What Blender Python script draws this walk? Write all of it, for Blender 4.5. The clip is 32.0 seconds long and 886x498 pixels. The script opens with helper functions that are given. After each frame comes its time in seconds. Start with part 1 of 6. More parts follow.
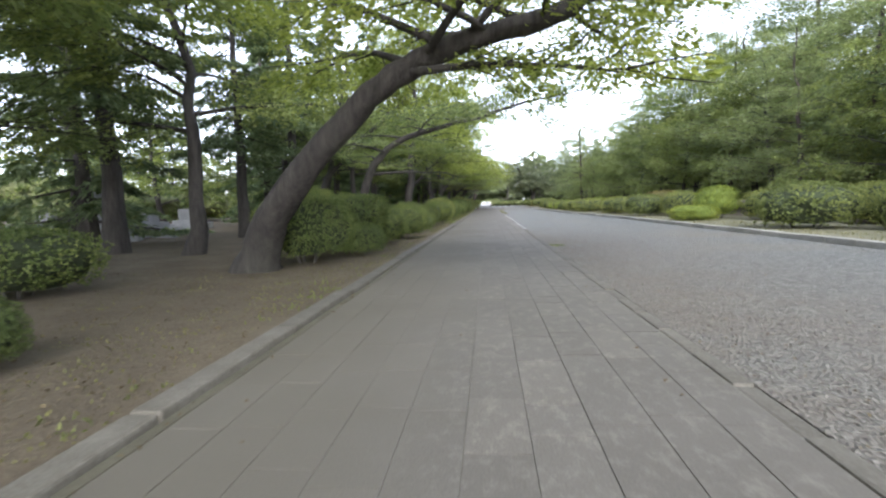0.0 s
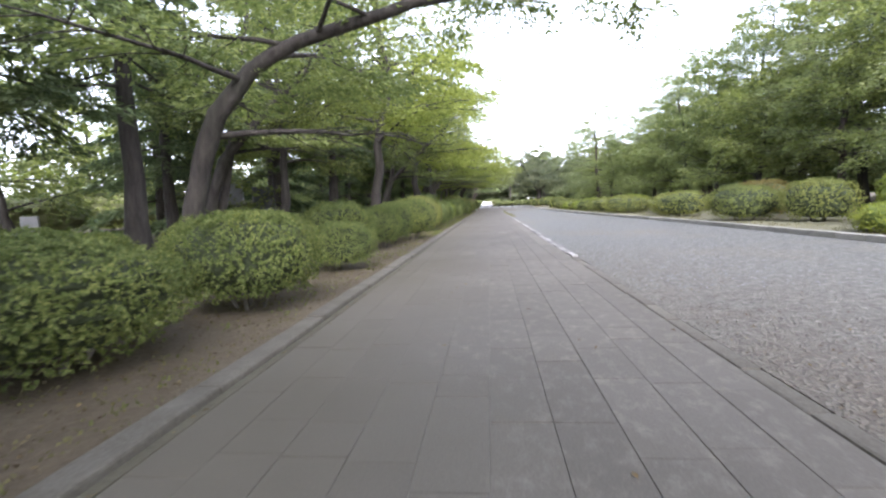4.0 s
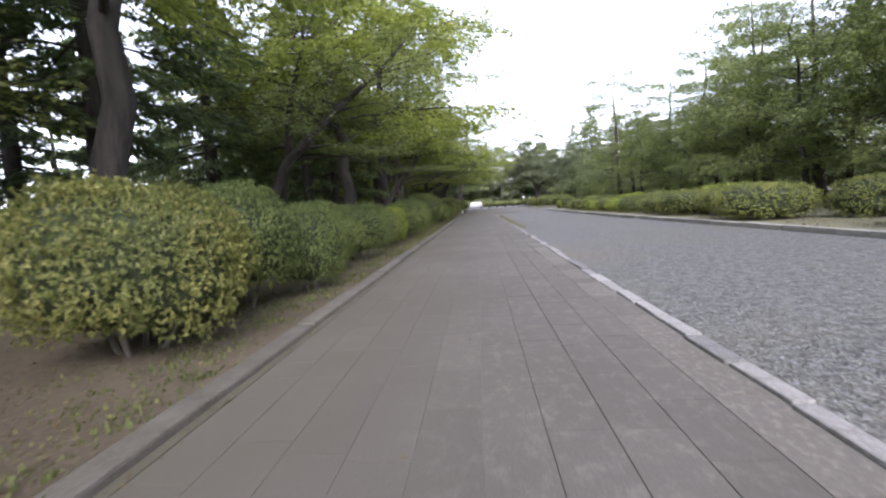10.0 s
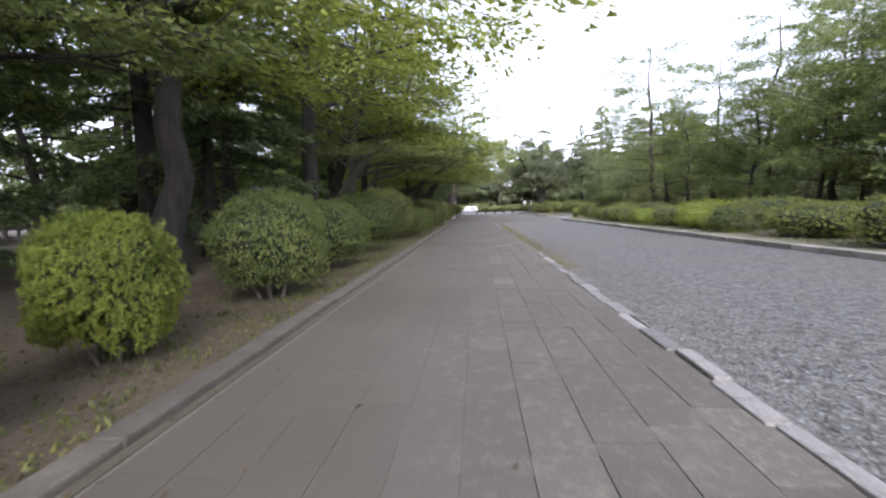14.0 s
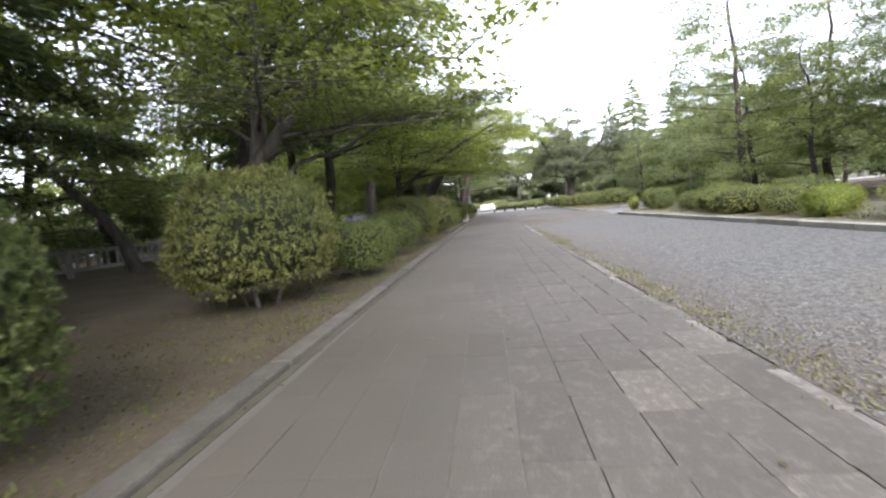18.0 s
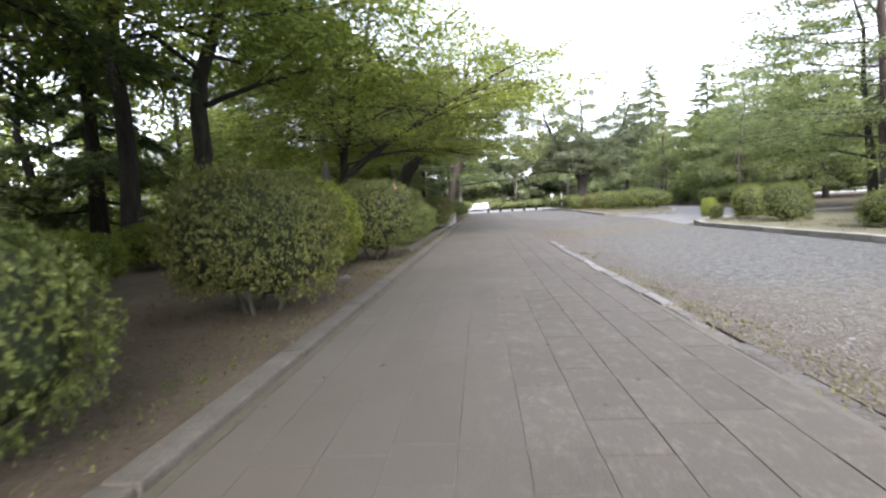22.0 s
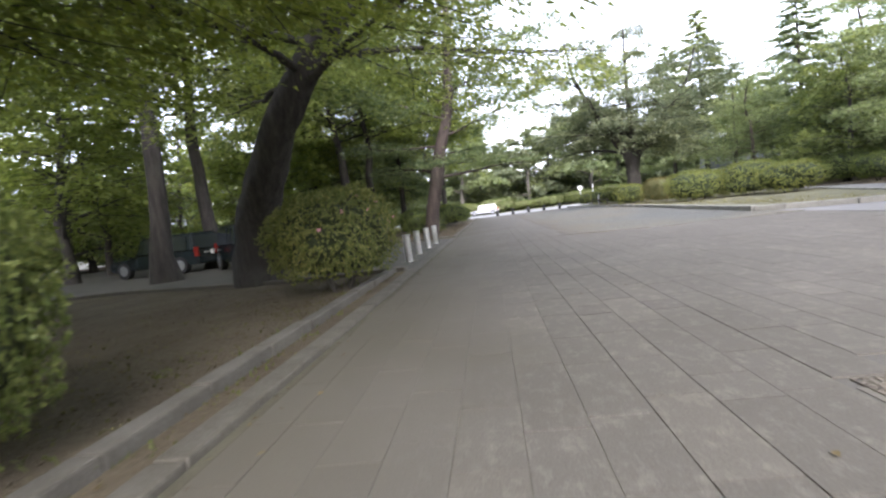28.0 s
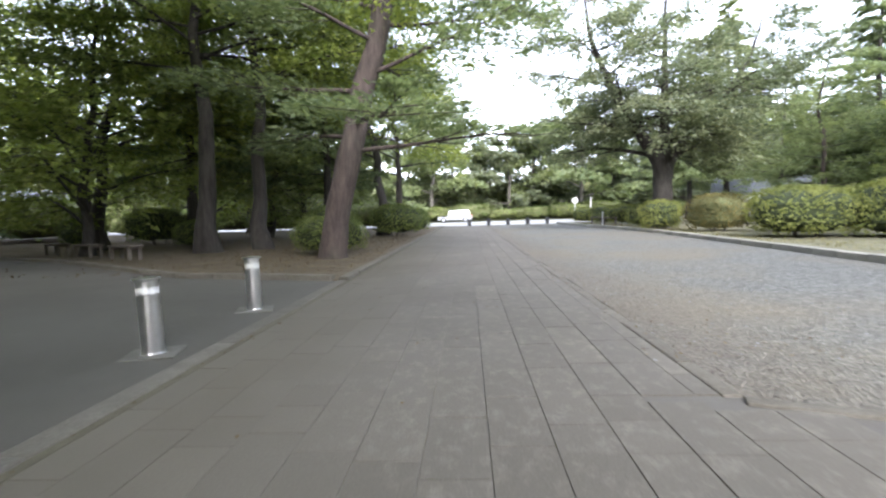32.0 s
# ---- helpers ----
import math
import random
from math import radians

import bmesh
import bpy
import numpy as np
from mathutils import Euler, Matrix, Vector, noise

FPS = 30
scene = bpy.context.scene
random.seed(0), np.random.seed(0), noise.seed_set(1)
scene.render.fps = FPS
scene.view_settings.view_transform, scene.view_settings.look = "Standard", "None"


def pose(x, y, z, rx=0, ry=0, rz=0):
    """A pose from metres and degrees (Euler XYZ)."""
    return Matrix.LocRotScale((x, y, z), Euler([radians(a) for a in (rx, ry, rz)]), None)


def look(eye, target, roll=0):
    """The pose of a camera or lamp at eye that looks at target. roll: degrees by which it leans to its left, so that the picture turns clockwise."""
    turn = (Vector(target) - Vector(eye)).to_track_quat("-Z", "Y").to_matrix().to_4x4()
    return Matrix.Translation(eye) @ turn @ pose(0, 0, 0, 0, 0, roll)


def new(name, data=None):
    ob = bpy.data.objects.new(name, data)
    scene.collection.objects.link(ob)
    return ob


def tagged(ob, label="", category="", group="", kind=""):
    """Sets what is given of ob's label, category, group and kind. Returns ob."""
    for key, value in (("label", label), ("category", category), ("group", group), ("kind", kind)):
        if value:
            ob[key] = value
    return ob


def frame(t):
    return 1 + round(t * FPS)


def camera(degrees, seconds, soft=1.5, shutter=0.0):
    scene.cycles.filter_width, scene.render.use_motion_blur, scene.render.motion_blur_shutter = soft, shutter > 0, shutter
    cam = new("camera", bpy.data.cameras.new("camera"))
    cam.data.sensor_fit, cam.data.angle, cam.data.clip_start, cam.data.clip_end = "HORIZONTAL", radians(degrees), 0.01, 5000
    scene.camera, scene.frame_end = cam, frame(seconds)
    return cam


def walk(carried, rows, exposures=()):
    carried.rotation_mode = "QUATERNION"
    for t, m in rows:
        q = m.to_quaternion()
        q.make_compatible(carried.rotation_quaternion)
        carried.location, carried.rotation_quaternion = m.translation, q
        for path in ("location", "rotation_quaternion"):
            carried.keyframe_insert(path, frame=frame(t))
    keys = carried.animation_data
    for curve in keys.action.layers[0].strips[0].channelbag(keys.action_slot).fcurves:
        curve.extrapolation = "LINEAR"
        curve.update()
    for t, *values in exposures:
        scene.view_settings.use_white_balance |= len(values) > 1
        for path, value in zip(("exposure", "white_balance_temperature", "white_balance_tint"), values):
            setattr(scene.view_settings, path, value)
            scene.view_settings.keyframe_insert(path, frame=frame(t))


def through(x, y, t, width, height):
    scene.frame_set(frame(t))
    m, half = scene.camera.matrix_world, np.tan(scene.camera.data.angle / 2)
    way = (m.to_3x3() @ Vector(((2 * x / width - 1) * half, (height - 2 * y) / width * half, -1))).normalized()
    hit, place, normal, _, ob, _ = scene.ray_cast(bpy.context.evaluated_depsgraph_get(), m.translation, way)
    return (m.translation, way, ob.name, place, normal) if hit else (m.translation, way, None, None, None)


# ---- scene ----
LENS = 85.0
# seconds, x, y, z, yaw to the left, pitch up, roll
PATH = [
    (0, 0.268, 0.000, 1.085, 5.50, -5.28, -1.78),
    (0.5, 0.306, 1.336, 1.081, 5.82, -5.09, -1.60),
    (1, 0.316, 2.672, 1.078, 6.05, -5.42, -1.12),
    (1.5, 0.309, 4.004, 1.082, 5.65, -5.22, -2.21),
    (2, 0.270, 5.319, 1.089, 5.60, -5.15, -2.37),
    (2.5, 0.210, 6.606, 1.093, 6.46, -5.45, -1.39),
    (3, 0.164, 7.869, 1.092, 6.46, -5.30, -1.78),
    (3.5, 0.154, 9.099, 1.058, 6.31, -5.27, -2.23),
    (5.5, 0.243, 14.215, 1.078, 3.44, -4.85, -2.14),
    (6, 0.246, 15.531, 1.089, 4.65, -5.05, -1.15),
    (6.5, 0.237, 16.874, 1.090, 4.25, -5.02, -1.55),
    (7, 0.237, 18.227, 1.091, 4.36, -5.21, -1.37),
    (7.5, 0.258, 19.579, 1.096, 5.98, -5.37, -0.47),
    (8, 0.272, 20.927, 1.106, 6.84, -5.05, -0.98),
    (8.5, 0.236, 22.270, 1.109, 6.48, -5.12, -1.43),
    (9, 0.203, 23.619, 1.109, 6.67, -5.09, -2.02),
    (9.5, 0.187, 24.988, 1.097, 6.35, -5.06, -3.37),
    (10, 0.181, 26.373, 1.087, 4.53, -5.08, -3.70),
    (10.5, 0.182, 27.769, 1.082, 6.27, -5.10, -1.33),
    (11, 0.185, 29.175, 1.080, 7.20, -5.24, -2.03),
    (11.5, 0.189, 30.586, 1.081, 6.01, -4.78, -4.59),
    (12, 0.191, 32.000, 1.083, 3.87, -4.54, -5.31),
    (12.5, 0.192, 33.411, 1.087, 1.57, -4.84, -4.83),
    (13, 0.198, 34.816, 1.093, 3.62, -5.08, -2.12),
    (13.5, 0.218, 36.212, 1.095, 3.11, -4.64, -1.62),
    (15.5, 0.308, 41.747, 1.105, 7.67, -5.24, -2.59),
    (16, 0.302, 43.116, 1.091, 6.74, -5.23, -2.81),
    (16.5, 0.295, 44.483, 1.077, 6.61, -4.69, -2.83),
    (17, 0.252, 45.871, 1.072, 8.46, -4.86, -3.11),
    (17.5, 0.220, 47.277, 1.084, 8.07, -4.47, -4.68),
    (18, 0.173, 48.700, 1.087, 6.08, -4.54, -5.39),
    (18.5, 0.137, 50.114, 1.090, 5.16, -4.95, -4.61),
    (19, 0.092, 51.506, 1.098, 4.94, -5.07, -3.54),
    (19.5, 0.032, 52.872, 1.098, 5.17, -4.69, -2.37),
    (20, -0.022, 54.206, 1.098, 5.93, -4.97, -1.96),
    (20.5, -0.033, 55.516, 1.092, 6.22, -5.12, -2.60),
    (21, -0.016, 56.827, 1.078, 5.65, -5.04, -2.80),
    (21.5, -0.041, 58.133, 1.076, 5.27, -5.12, -2.84),
    (22, -0.039, 59.404, 1.074, 4.98, -4.90, -3.35),
    (22.5, -0.075, 60.626, 1.062, 6.21, -4.97, -2.85),
    (23, -0.123, 61.861, 1.063, 5.92, -4.47, -3.68),
    (23.5, -0.155, 63.112, 1.052, 4.71, -4.87, -4.01),
    (24, -0.129, 64.381, 1.060, 3.48, -5.14, -4.45),
    (24.5, -0.098, 65.674, 1.060, 2.73, -5.03, -3.75),
    (26.5, -0.145, 71.003, 1.099, 8.12, -4.95, -0.72),
    (27, -0.156, 72.372, 1.087, 8.32, -4.95, -3.00),
    (27.5, -0.106, 73.771, 1.060, 7.02, -4.13, -5.24),
    (28, 0.044, 75.182, 1.015, 6.15, -4.20, -7.07),
    (28.5, 0.168, 76.500, 1.015, 1.54, -4.22, -9.30),
    (29, 0.222, 77.960, 1.015, 0.55, -4.02, -6.40),
    (29.5, 0.250, 79.420, 1.045, 2.15, -4.50, -3.75),
    (30, 0.318, 80.820, 1.065, 3.38, -4.12, -3.95),
    (30.5, 0.362, 82.200, 1.080, 3.38, -4.32, -5.05),
    (31, 0.462, 83.450, 1.085, -0.05, -4.26, -6.65),
    (31.5, 0.556, 84.790, 1.085, -0.92, -3.98, -4.80),
    (32, 0.606, 86.208, 1.075, 3.04, -4.16, -1.65),
]


def stand(x, y, z, yaw, pitch, roll):
    """The camera's pose from its eye, yaw, pitch and roll."""
    a, b = radians(yaw), radians(pitch)
    way = Vector((-math.sin(a) * math.cos(b), math.cos(a) * math.cos(b), math.sin(b)))
    return look((x, y, z), Vector((x, y, z)) + way, roll)


cam = camera(LENS, 32.0, soft=2.25, shutter=0.25)
walk(cam, [(t, stand(*rest)) for t, *rest in PATH], exposures=[(0.0, 2.1, 5900, 13), (1.5, 2.18, 6000, 15), (3.0, 2.54, 5950, 18), (6.0, 2.18, 6000, 21), (8.0, 2.0, 5950, 22), (13.0, 1.85, 5900, 23), (16.0, 2.05, 6000, 21), (17.0, 2.12, 6050, 21), (18.0, 2.35, 6100, 20), (20.0, 2.22, 6130, 18), (22.0, 2.46, 6100, 19), (23.0, 2.6, 6080, 19), (24.5, 2.6, 5980, 19), (26.5, 2.28, 5950, 18), (28.0, 2.44, 6080, 18), (30.0, 2.8, 6080, 18), (32.0, 2.66, 5980, 15)])

# ---------------------------------------------------------------- sky and sun
world = bpy.data.worlds.new("overcast_sky")
world.use_nodes = True
scene.world = world
wt = world.node_tree
wt.nodes.clear()
sky = wt.nodes.new("ShaderNodeTexSky")
sky.sky_type, sky.sun_disc = "NISHITA", False
sky.sun_elevation, sky.sun_rotation = radians(34), radians(169)
sky.air_density, sky.dust_density, sky.ozone_density = 1.0, 1.5, 1.0
pale = wt.nodes.new("ShaderNodeHueSaturation")
pale.inputs["Saturation"].default_value = 0.35
back = wt.nodes.new("ShaderNodeBackground")
back.inputs["Strength"].default_value = 0.15
wout = wt.nodes.new("ShaderNodeOutputWorld")
wt.links.new(sky.outputs["Color"], pale.inputs["Color"])
wt.links.new(pale.outputs["Color"], back.inputs["Color"])
wt.links.new(back.outputs["Background"], wout.inputs["Surface"])
sun = new("sun", bpy.data.lights.new("sun", "SUN"))
sun.data.energy, sun.data.angle, sun.data.color = 1.3, radians(35), (1.0, 0.96, 0.9)
sun.matrix_world = look((12, -20, 44), (0, 45, 0))


# ---------------------------------------------------------------- materials
class Nodes:
    """A small wrapper that wires up one node material."""

    def __init__(self, name):
        self.mat = bpy.data.materials.new(name)
        self.mat.use_nodes = True
        self.tree = self.mat.node_tree
        self.tree.nodes.clear()
        self.out = self.node("ShaderNodeOutputMaterial")

    def node(self, kind, **values):
        n = self.tree.nodes.new(kind)
        for key, value in values.items():
            n.inputs[key].default_value = value
        return n

    def link(self, a, b):
        self.tree.links.new(a, b)

    def noise(self, scale, detail=5.0, rough=0.6):
        n = self.node("ShaderNodeTexNoise", Scale=scale, Detail=detail, Roughness=rough)
        n.location = (0, 0)
        tc = self.node("ShaderNodeTexCoord")
        self.link(tc.outputs["Object"], n.inputs["Vector"])
        return n.outputs["Fac"]

    def ramp(self, fac, *stops):
        r = self.node("ShaderNodeValToRGB")
        e = r.color_ramp.elements
        while len(e) < len(stops):
            e.new(0.5)
        for k, (p, c) in enumerate(stops):
            e[k].position, e[k].color = p, (*c, 1)
        self.link(fac, r.inputs["Fac"])
        return r.outputs["Color"]

    def mix(self, fac, a, b, kind="MIX"):
        m = self.tree.nodes.new("ShaderNodeMixRGB")
        m.blend_type = kind
        for socket, value in (("Fac", fac), ("Color1", a), ("Color2", b)):
            if isinstance(value, (int, float)):
                m.inputs[socket].default_value = value
            elif isinstance(value, tuple):
                m.inputs[socket].default_value = (*value, 1)
            else:
                self.link(value, m.inputs[socket])
        return m.outputs["Color"]

    def bump(self, height, strength, distance):
        b = self.node("ShaderNodeBump", Strength=strength, Distance=distance)
        self.link(height, b.inputs["Height"])
        return b.outputs["Normal"]

    def surface(self, color, rough=0.8, metal=0.0, normal=None, spec=0.4):
        p = self.node("ShaderNodeBsdfPrincipled", Metallic=metal)
        p.inputs["Specular IOR Level"].default_value = spec
        if isinstance(color, tuple):
            p.inputs["Base Color"].default_value = (*color, 1)
        else:
            self.link(color, p.inputs["Base Color"])
        if isinstance(rough, (int, float)):
            p.inputs["Roughness"].default_value = rough
        else:
            self.link(rough, p.inputs["Roughness"])
        if normal is not None:
            self.link(normal, p.inputs["Normal"])
        self.link(p.outputs[0], self.out.inputs["Surface"])
        return p


def speckled(name, dark, mid, light, big=0.8, small=40.0, bump=0.4, depth=0.01, rough=0.85, random_tint=0.0):
    """A mineral surface: stains at a large scale, grain at a small one."""
    n = Nodes(name)
    large = n.ramp(n.noise(big, 6), (0.3, dark), (0.5, mid), (0.72, light))
    fine = n.noise(small, 4, 0.7)
    col = n.mix(0.55, large, n.ramp(fine, (0.3, dark), (0.55, mid), (0.75, light)))
    if random_tint:
        info = n.node("ShaderNodeObjectInfo")
        isle = n.node("ShaderNodeNewGeometry")
        both = n.node("ShaderNodeMath")
        both.operation = "ADD"
        n.link(info.outputs["Random"], both.inputs[0])
        n.link(isle.outputs["Random Per Island"], both.inputs[1])
        frac = n.node("ShaderNodeMath")
        frac.operation = "FRACT"
        n.link(both.outputs[0], frac.inputs[0])
        tint = n.ramp(frac.outputs[0], (0.0, (1 - random_tint,) * 3), (0.5, (1, 1, 1)), (0.8, (1 + random_tint * 0.6, 1 + random_tint * 0.55, 1 + random_tint * 0.5)), (1.0, (1 + random_tint * 1.4,) * 3))
        col = n.mix(1.0, col, tint, "MULTIPLY")
    n.surface(col, rough, normal=n.bump(fine, bump, depth))
    return n.mat


def leafy(name, dark, mid, light, rough=0.45, through=0.25):
    """Leaves: every leaf takes its own tone, some light passes through."""
    n = Nodes(name)
    isle = n.node("ShaderNodeNewGeometry")
    info = n.node("ShaderNodeObjectInfo")
    col = n.ramp(isle.outputs["Random Per Island"], (0.0, dark), (0.55, mid), (1.0, light))
    tone = n.ramp(info.outputs["Random"], (0.0, (0.78, 0.82, 0.8)), (0.5, (1.0, 1.0, 0.95)), (1.0, (1.08, 1.05, 0.92)))
    patch = n.ramp(n.noise(1.3, 3), (0.3, (0.75, 0.8, 0.8)), (0.7, (1.2, 1.15, 1.0)))
    col = n.mix(1.0, n.mix(1.0, col, tone, "MULTIPLY"), patch, "MULTIPLY")
    p = n.surface(col, rough, spec=0.14)
    tr = n.node("ShaderNodeBsdfTranslucent")
    n.link(n.mix(1.0, col, (1.12, 1.14, 0.8), "MULTIPLY"), tr.inputs["Color"])
    m = n.node("ShaderNodeMixShader", Fac=through)
    n.link(p.outputs[0], m.inputs[1])
    n.link(tr.outputs[0], m.inputs[2])
    n.link(m.outputs[0], n.out.inputs["Surface"])
    return n.mat


def bark(name, dark, light, scale=9.0):
    n = Nodes(name)
    tc = n.node("ShaderNodeTexCoord")
    mp = n.node("ShaderNodeMapping", Scale=(1.0, 1.0, 0.18))
    n.link(tc.outputs["Object"], mp.inputs["Vector"])
    t = n.node("ShaderNodeTexNoise", Scale=scale, Detail=7.0, Roughness=0.7)
    n.link(mp.outputs[0], t.inputs["Vector"])
    moss = n.noise(0.9, 4)
    col = n.ramp(t.outputs["Fac"], (0.35, dark), (0.7, light))
    col = n.mix(n.ramp(moss, (0.5, (0, 0, 0)), (0.75, (0.35, 0.35, 0.35))), col, tuple(v * 1.1 for v in (0.05, 0.055, 0.036)))
    n.surface(col, 0.9, normal=n.bump(t.outputs["Fac"], 1.0, 0.06))
    return n.mat


def plain(name, color, rough=0.5, metal=0.0, wear=0.15, scale=6.0):
    n = Nodes(name)
    c2 = tuple(v * (1 - wear * 2) for v in color)
    col = n.ramp(n.noise(scale, 5), (0.3, c2), (0.65, color))
    n.surface(col, rough, metal, n.bump(n.noise(scale * 8, 3), 0.08, 0.004))
    return n.mat




def paver_stone(name, gain=1.0, mottle=1.0):
    """Grey paving stone: own tone each, grain, pale worn streaks along the walk, dark stains."""
    n = Nodes(name)
    info, isle = n.node("ShaderNodeObjectInfo"), n.node("ShaderNodeNewGeometry")
    both = n.node("ShaderNodeMath")
    both.operation = "ADD"
    n.link(info.outputs["Random"], both.inputs[0])
    n.link(isle.outputs["Random Per Island"], both.inputs[1])
    frac = n.node("ShaderNodeMath")
    frac.operation = "FRACT"
    n.link(both.outputs[0], frac.inputs[0])
    tone = n.ramp(frac.outputs[0], (0.0, (0.92, 0.915, 0.905)), (0.55, (1.0, 1.0, 1.0)), (0.9, (1.04, 1.035, 1.03)), (1.0, (1.12, 1.11, 1.1)))
    pos = n.node("ShaderNodeNewGeometry")
    mp = n.node("ShaderNodeMapping", Scale=(3.6 * mottle, 2.2 * mottle, 1.0))
    n.link(pos.outputs["Position"], mp.inputs["Vector"])
    st = n.node("ShaderNodeTexNoise", Scale=2.6, Detail=9.0, Roughness=0.78)
    n.link(mp.outputs[0], st.inputs["Vector"])
    wide = n.node("ShaderNodeTexNoise", Scale=0.45, Detail=4.0)
    n.link(pos.outputs["Position"], wide.inputs["Vector"])
    fine = n.node("ShaderNodeTexNoise", Scale=95.0, Detail=3.0)
    n.link(pos.outputs["Position"], fine.inputs["Vector"])
    grain = n.ramp(fine.outputs["Fac"], (0.3, (0.08, 0.0735, 0.0615)), (0.7, (0.113, 0.104, 0.088)))
    sep = n.node("ShaderNodeSeparateXYZ")
    n.link(pos.outputs["Position"], sep.inputs[0])
    side = n.node("ShaderNodeMapRange")
    for key, value in (("From Min", -1.0), ("From Max", 1.2), ("To Min", 0.0), ("To Max", 1.0)):
        side.inputs[key].default_value = value
    n.link(sep.outputs["X"], side.inputs["Value"])
    uneven = n.node("ShaderNodeMath")
    uneven.operation = "MULTIPLY_ADD"
    uneven.inputs[1].default_value = 0.9
    n.link(wide.outputs["Fac"], uneven.inputs[0])
    n.link(side.outputs[0], uneven.inputs[2])
    dust = n.ramp(uneven.outputs[0], (0.35, (0.75, 0.75, 0.75)), (0.98, (0.0, 0.0, 0.0)))
    scuff = n.ramp(uneven.outputs[0], (0.75, (0.0, 0.0, 0.0)), (1.15, (0.9, 0.9, 0.9)))
    worn = n.mix(scuff, (1.0, 1.0, 1.0), n.ramp(st.outputs["Fac"], (0.5, (0.97, 0.97, 0.97)), (0.68, (1.3 + 0.3 * mottle,) * 3)))
    stain = n.ramp(wide.outputs["Fac"], (0.3, (0.86, 0.85, 0.81)), (0.6, (1.04, 1.03, 1.02)))
    col = n.mix(1.0, n.mix(1.0, n.mix(1.0, grain, tone, "MULTIPLY"), worn, "MULTIPLY"), stain, "MULTIPLY")
    col = n.mix(dust, col, n.mix(1.0, stain, (0.095, 0.085, 0.063), "MULTIPLY"))
    col = n.mix(1.0, col, (gain, gain, gain), "MULTIPLY")
    n.surface(col, 0.82, normal=n.bump(st.outputs["Fac"], 0.25, 0.004))
    return n.mat


M_PAVER = paver_stone("grey_paver")
M_PAVER_PALE = paver_stone("pale_worn_paver", 1.22, 2.2)
M_BED = speckled("joint_sand", (0.072, 0.066, 0.056), (0.09, 0.084, 0.073), (0.11, 0.103, 0.09), 3, 60, 0.4, 0.01)
M_KERB = speckled("concrete_kerb", (0.052, 0.046, 0.033), (0.1, 0.091, 0.072), (0.165, 0.153, 0.129), 3.2, 50, 0.4, 0.006, 0.85, 0.12)
M_KERB_PATCHY = speckled("patchy_worn_kerb", (0.07, 0.063, 0.05), (0.115, 0.106, 0.09), (0.4, 0.39, 0.37), 3.2, 45, 0.5, 0.008, 0.85, 0.35)
M_KERB_PALE = speckled("pale_granite_kerb", (0.08, 0.075, 0.064), (0.215, 0.209, 0.196), (0.35, 0.342, 0.326), 7.0, 60, 0.6, 0.01, 0.8, 0.3)
M_KERB_MOSSY = speckled("mossy_granite_kerb", (0.13, 0.125, 0.10), (0.24, 0.23, 0.20), (0.36, 0.35, 0.31), 2.5, 45, 0.5, 0.008, 0.85, 0.2)
M_SAND = speckled("joint_dust", (0.1, 0.091, 0.075), (0.125, 0.114, 0.095), (0.15, 0.138, 0.116), 1.8, 40, 0.3, 0.003)
M_GUTTER = speckled("dirty_gutter", (0.052, 0.047, 0.03), (0.082, 0.075, 0.05), (0.115, 0.108, 0.076), 2.6, 40, 0.4, 0.006)


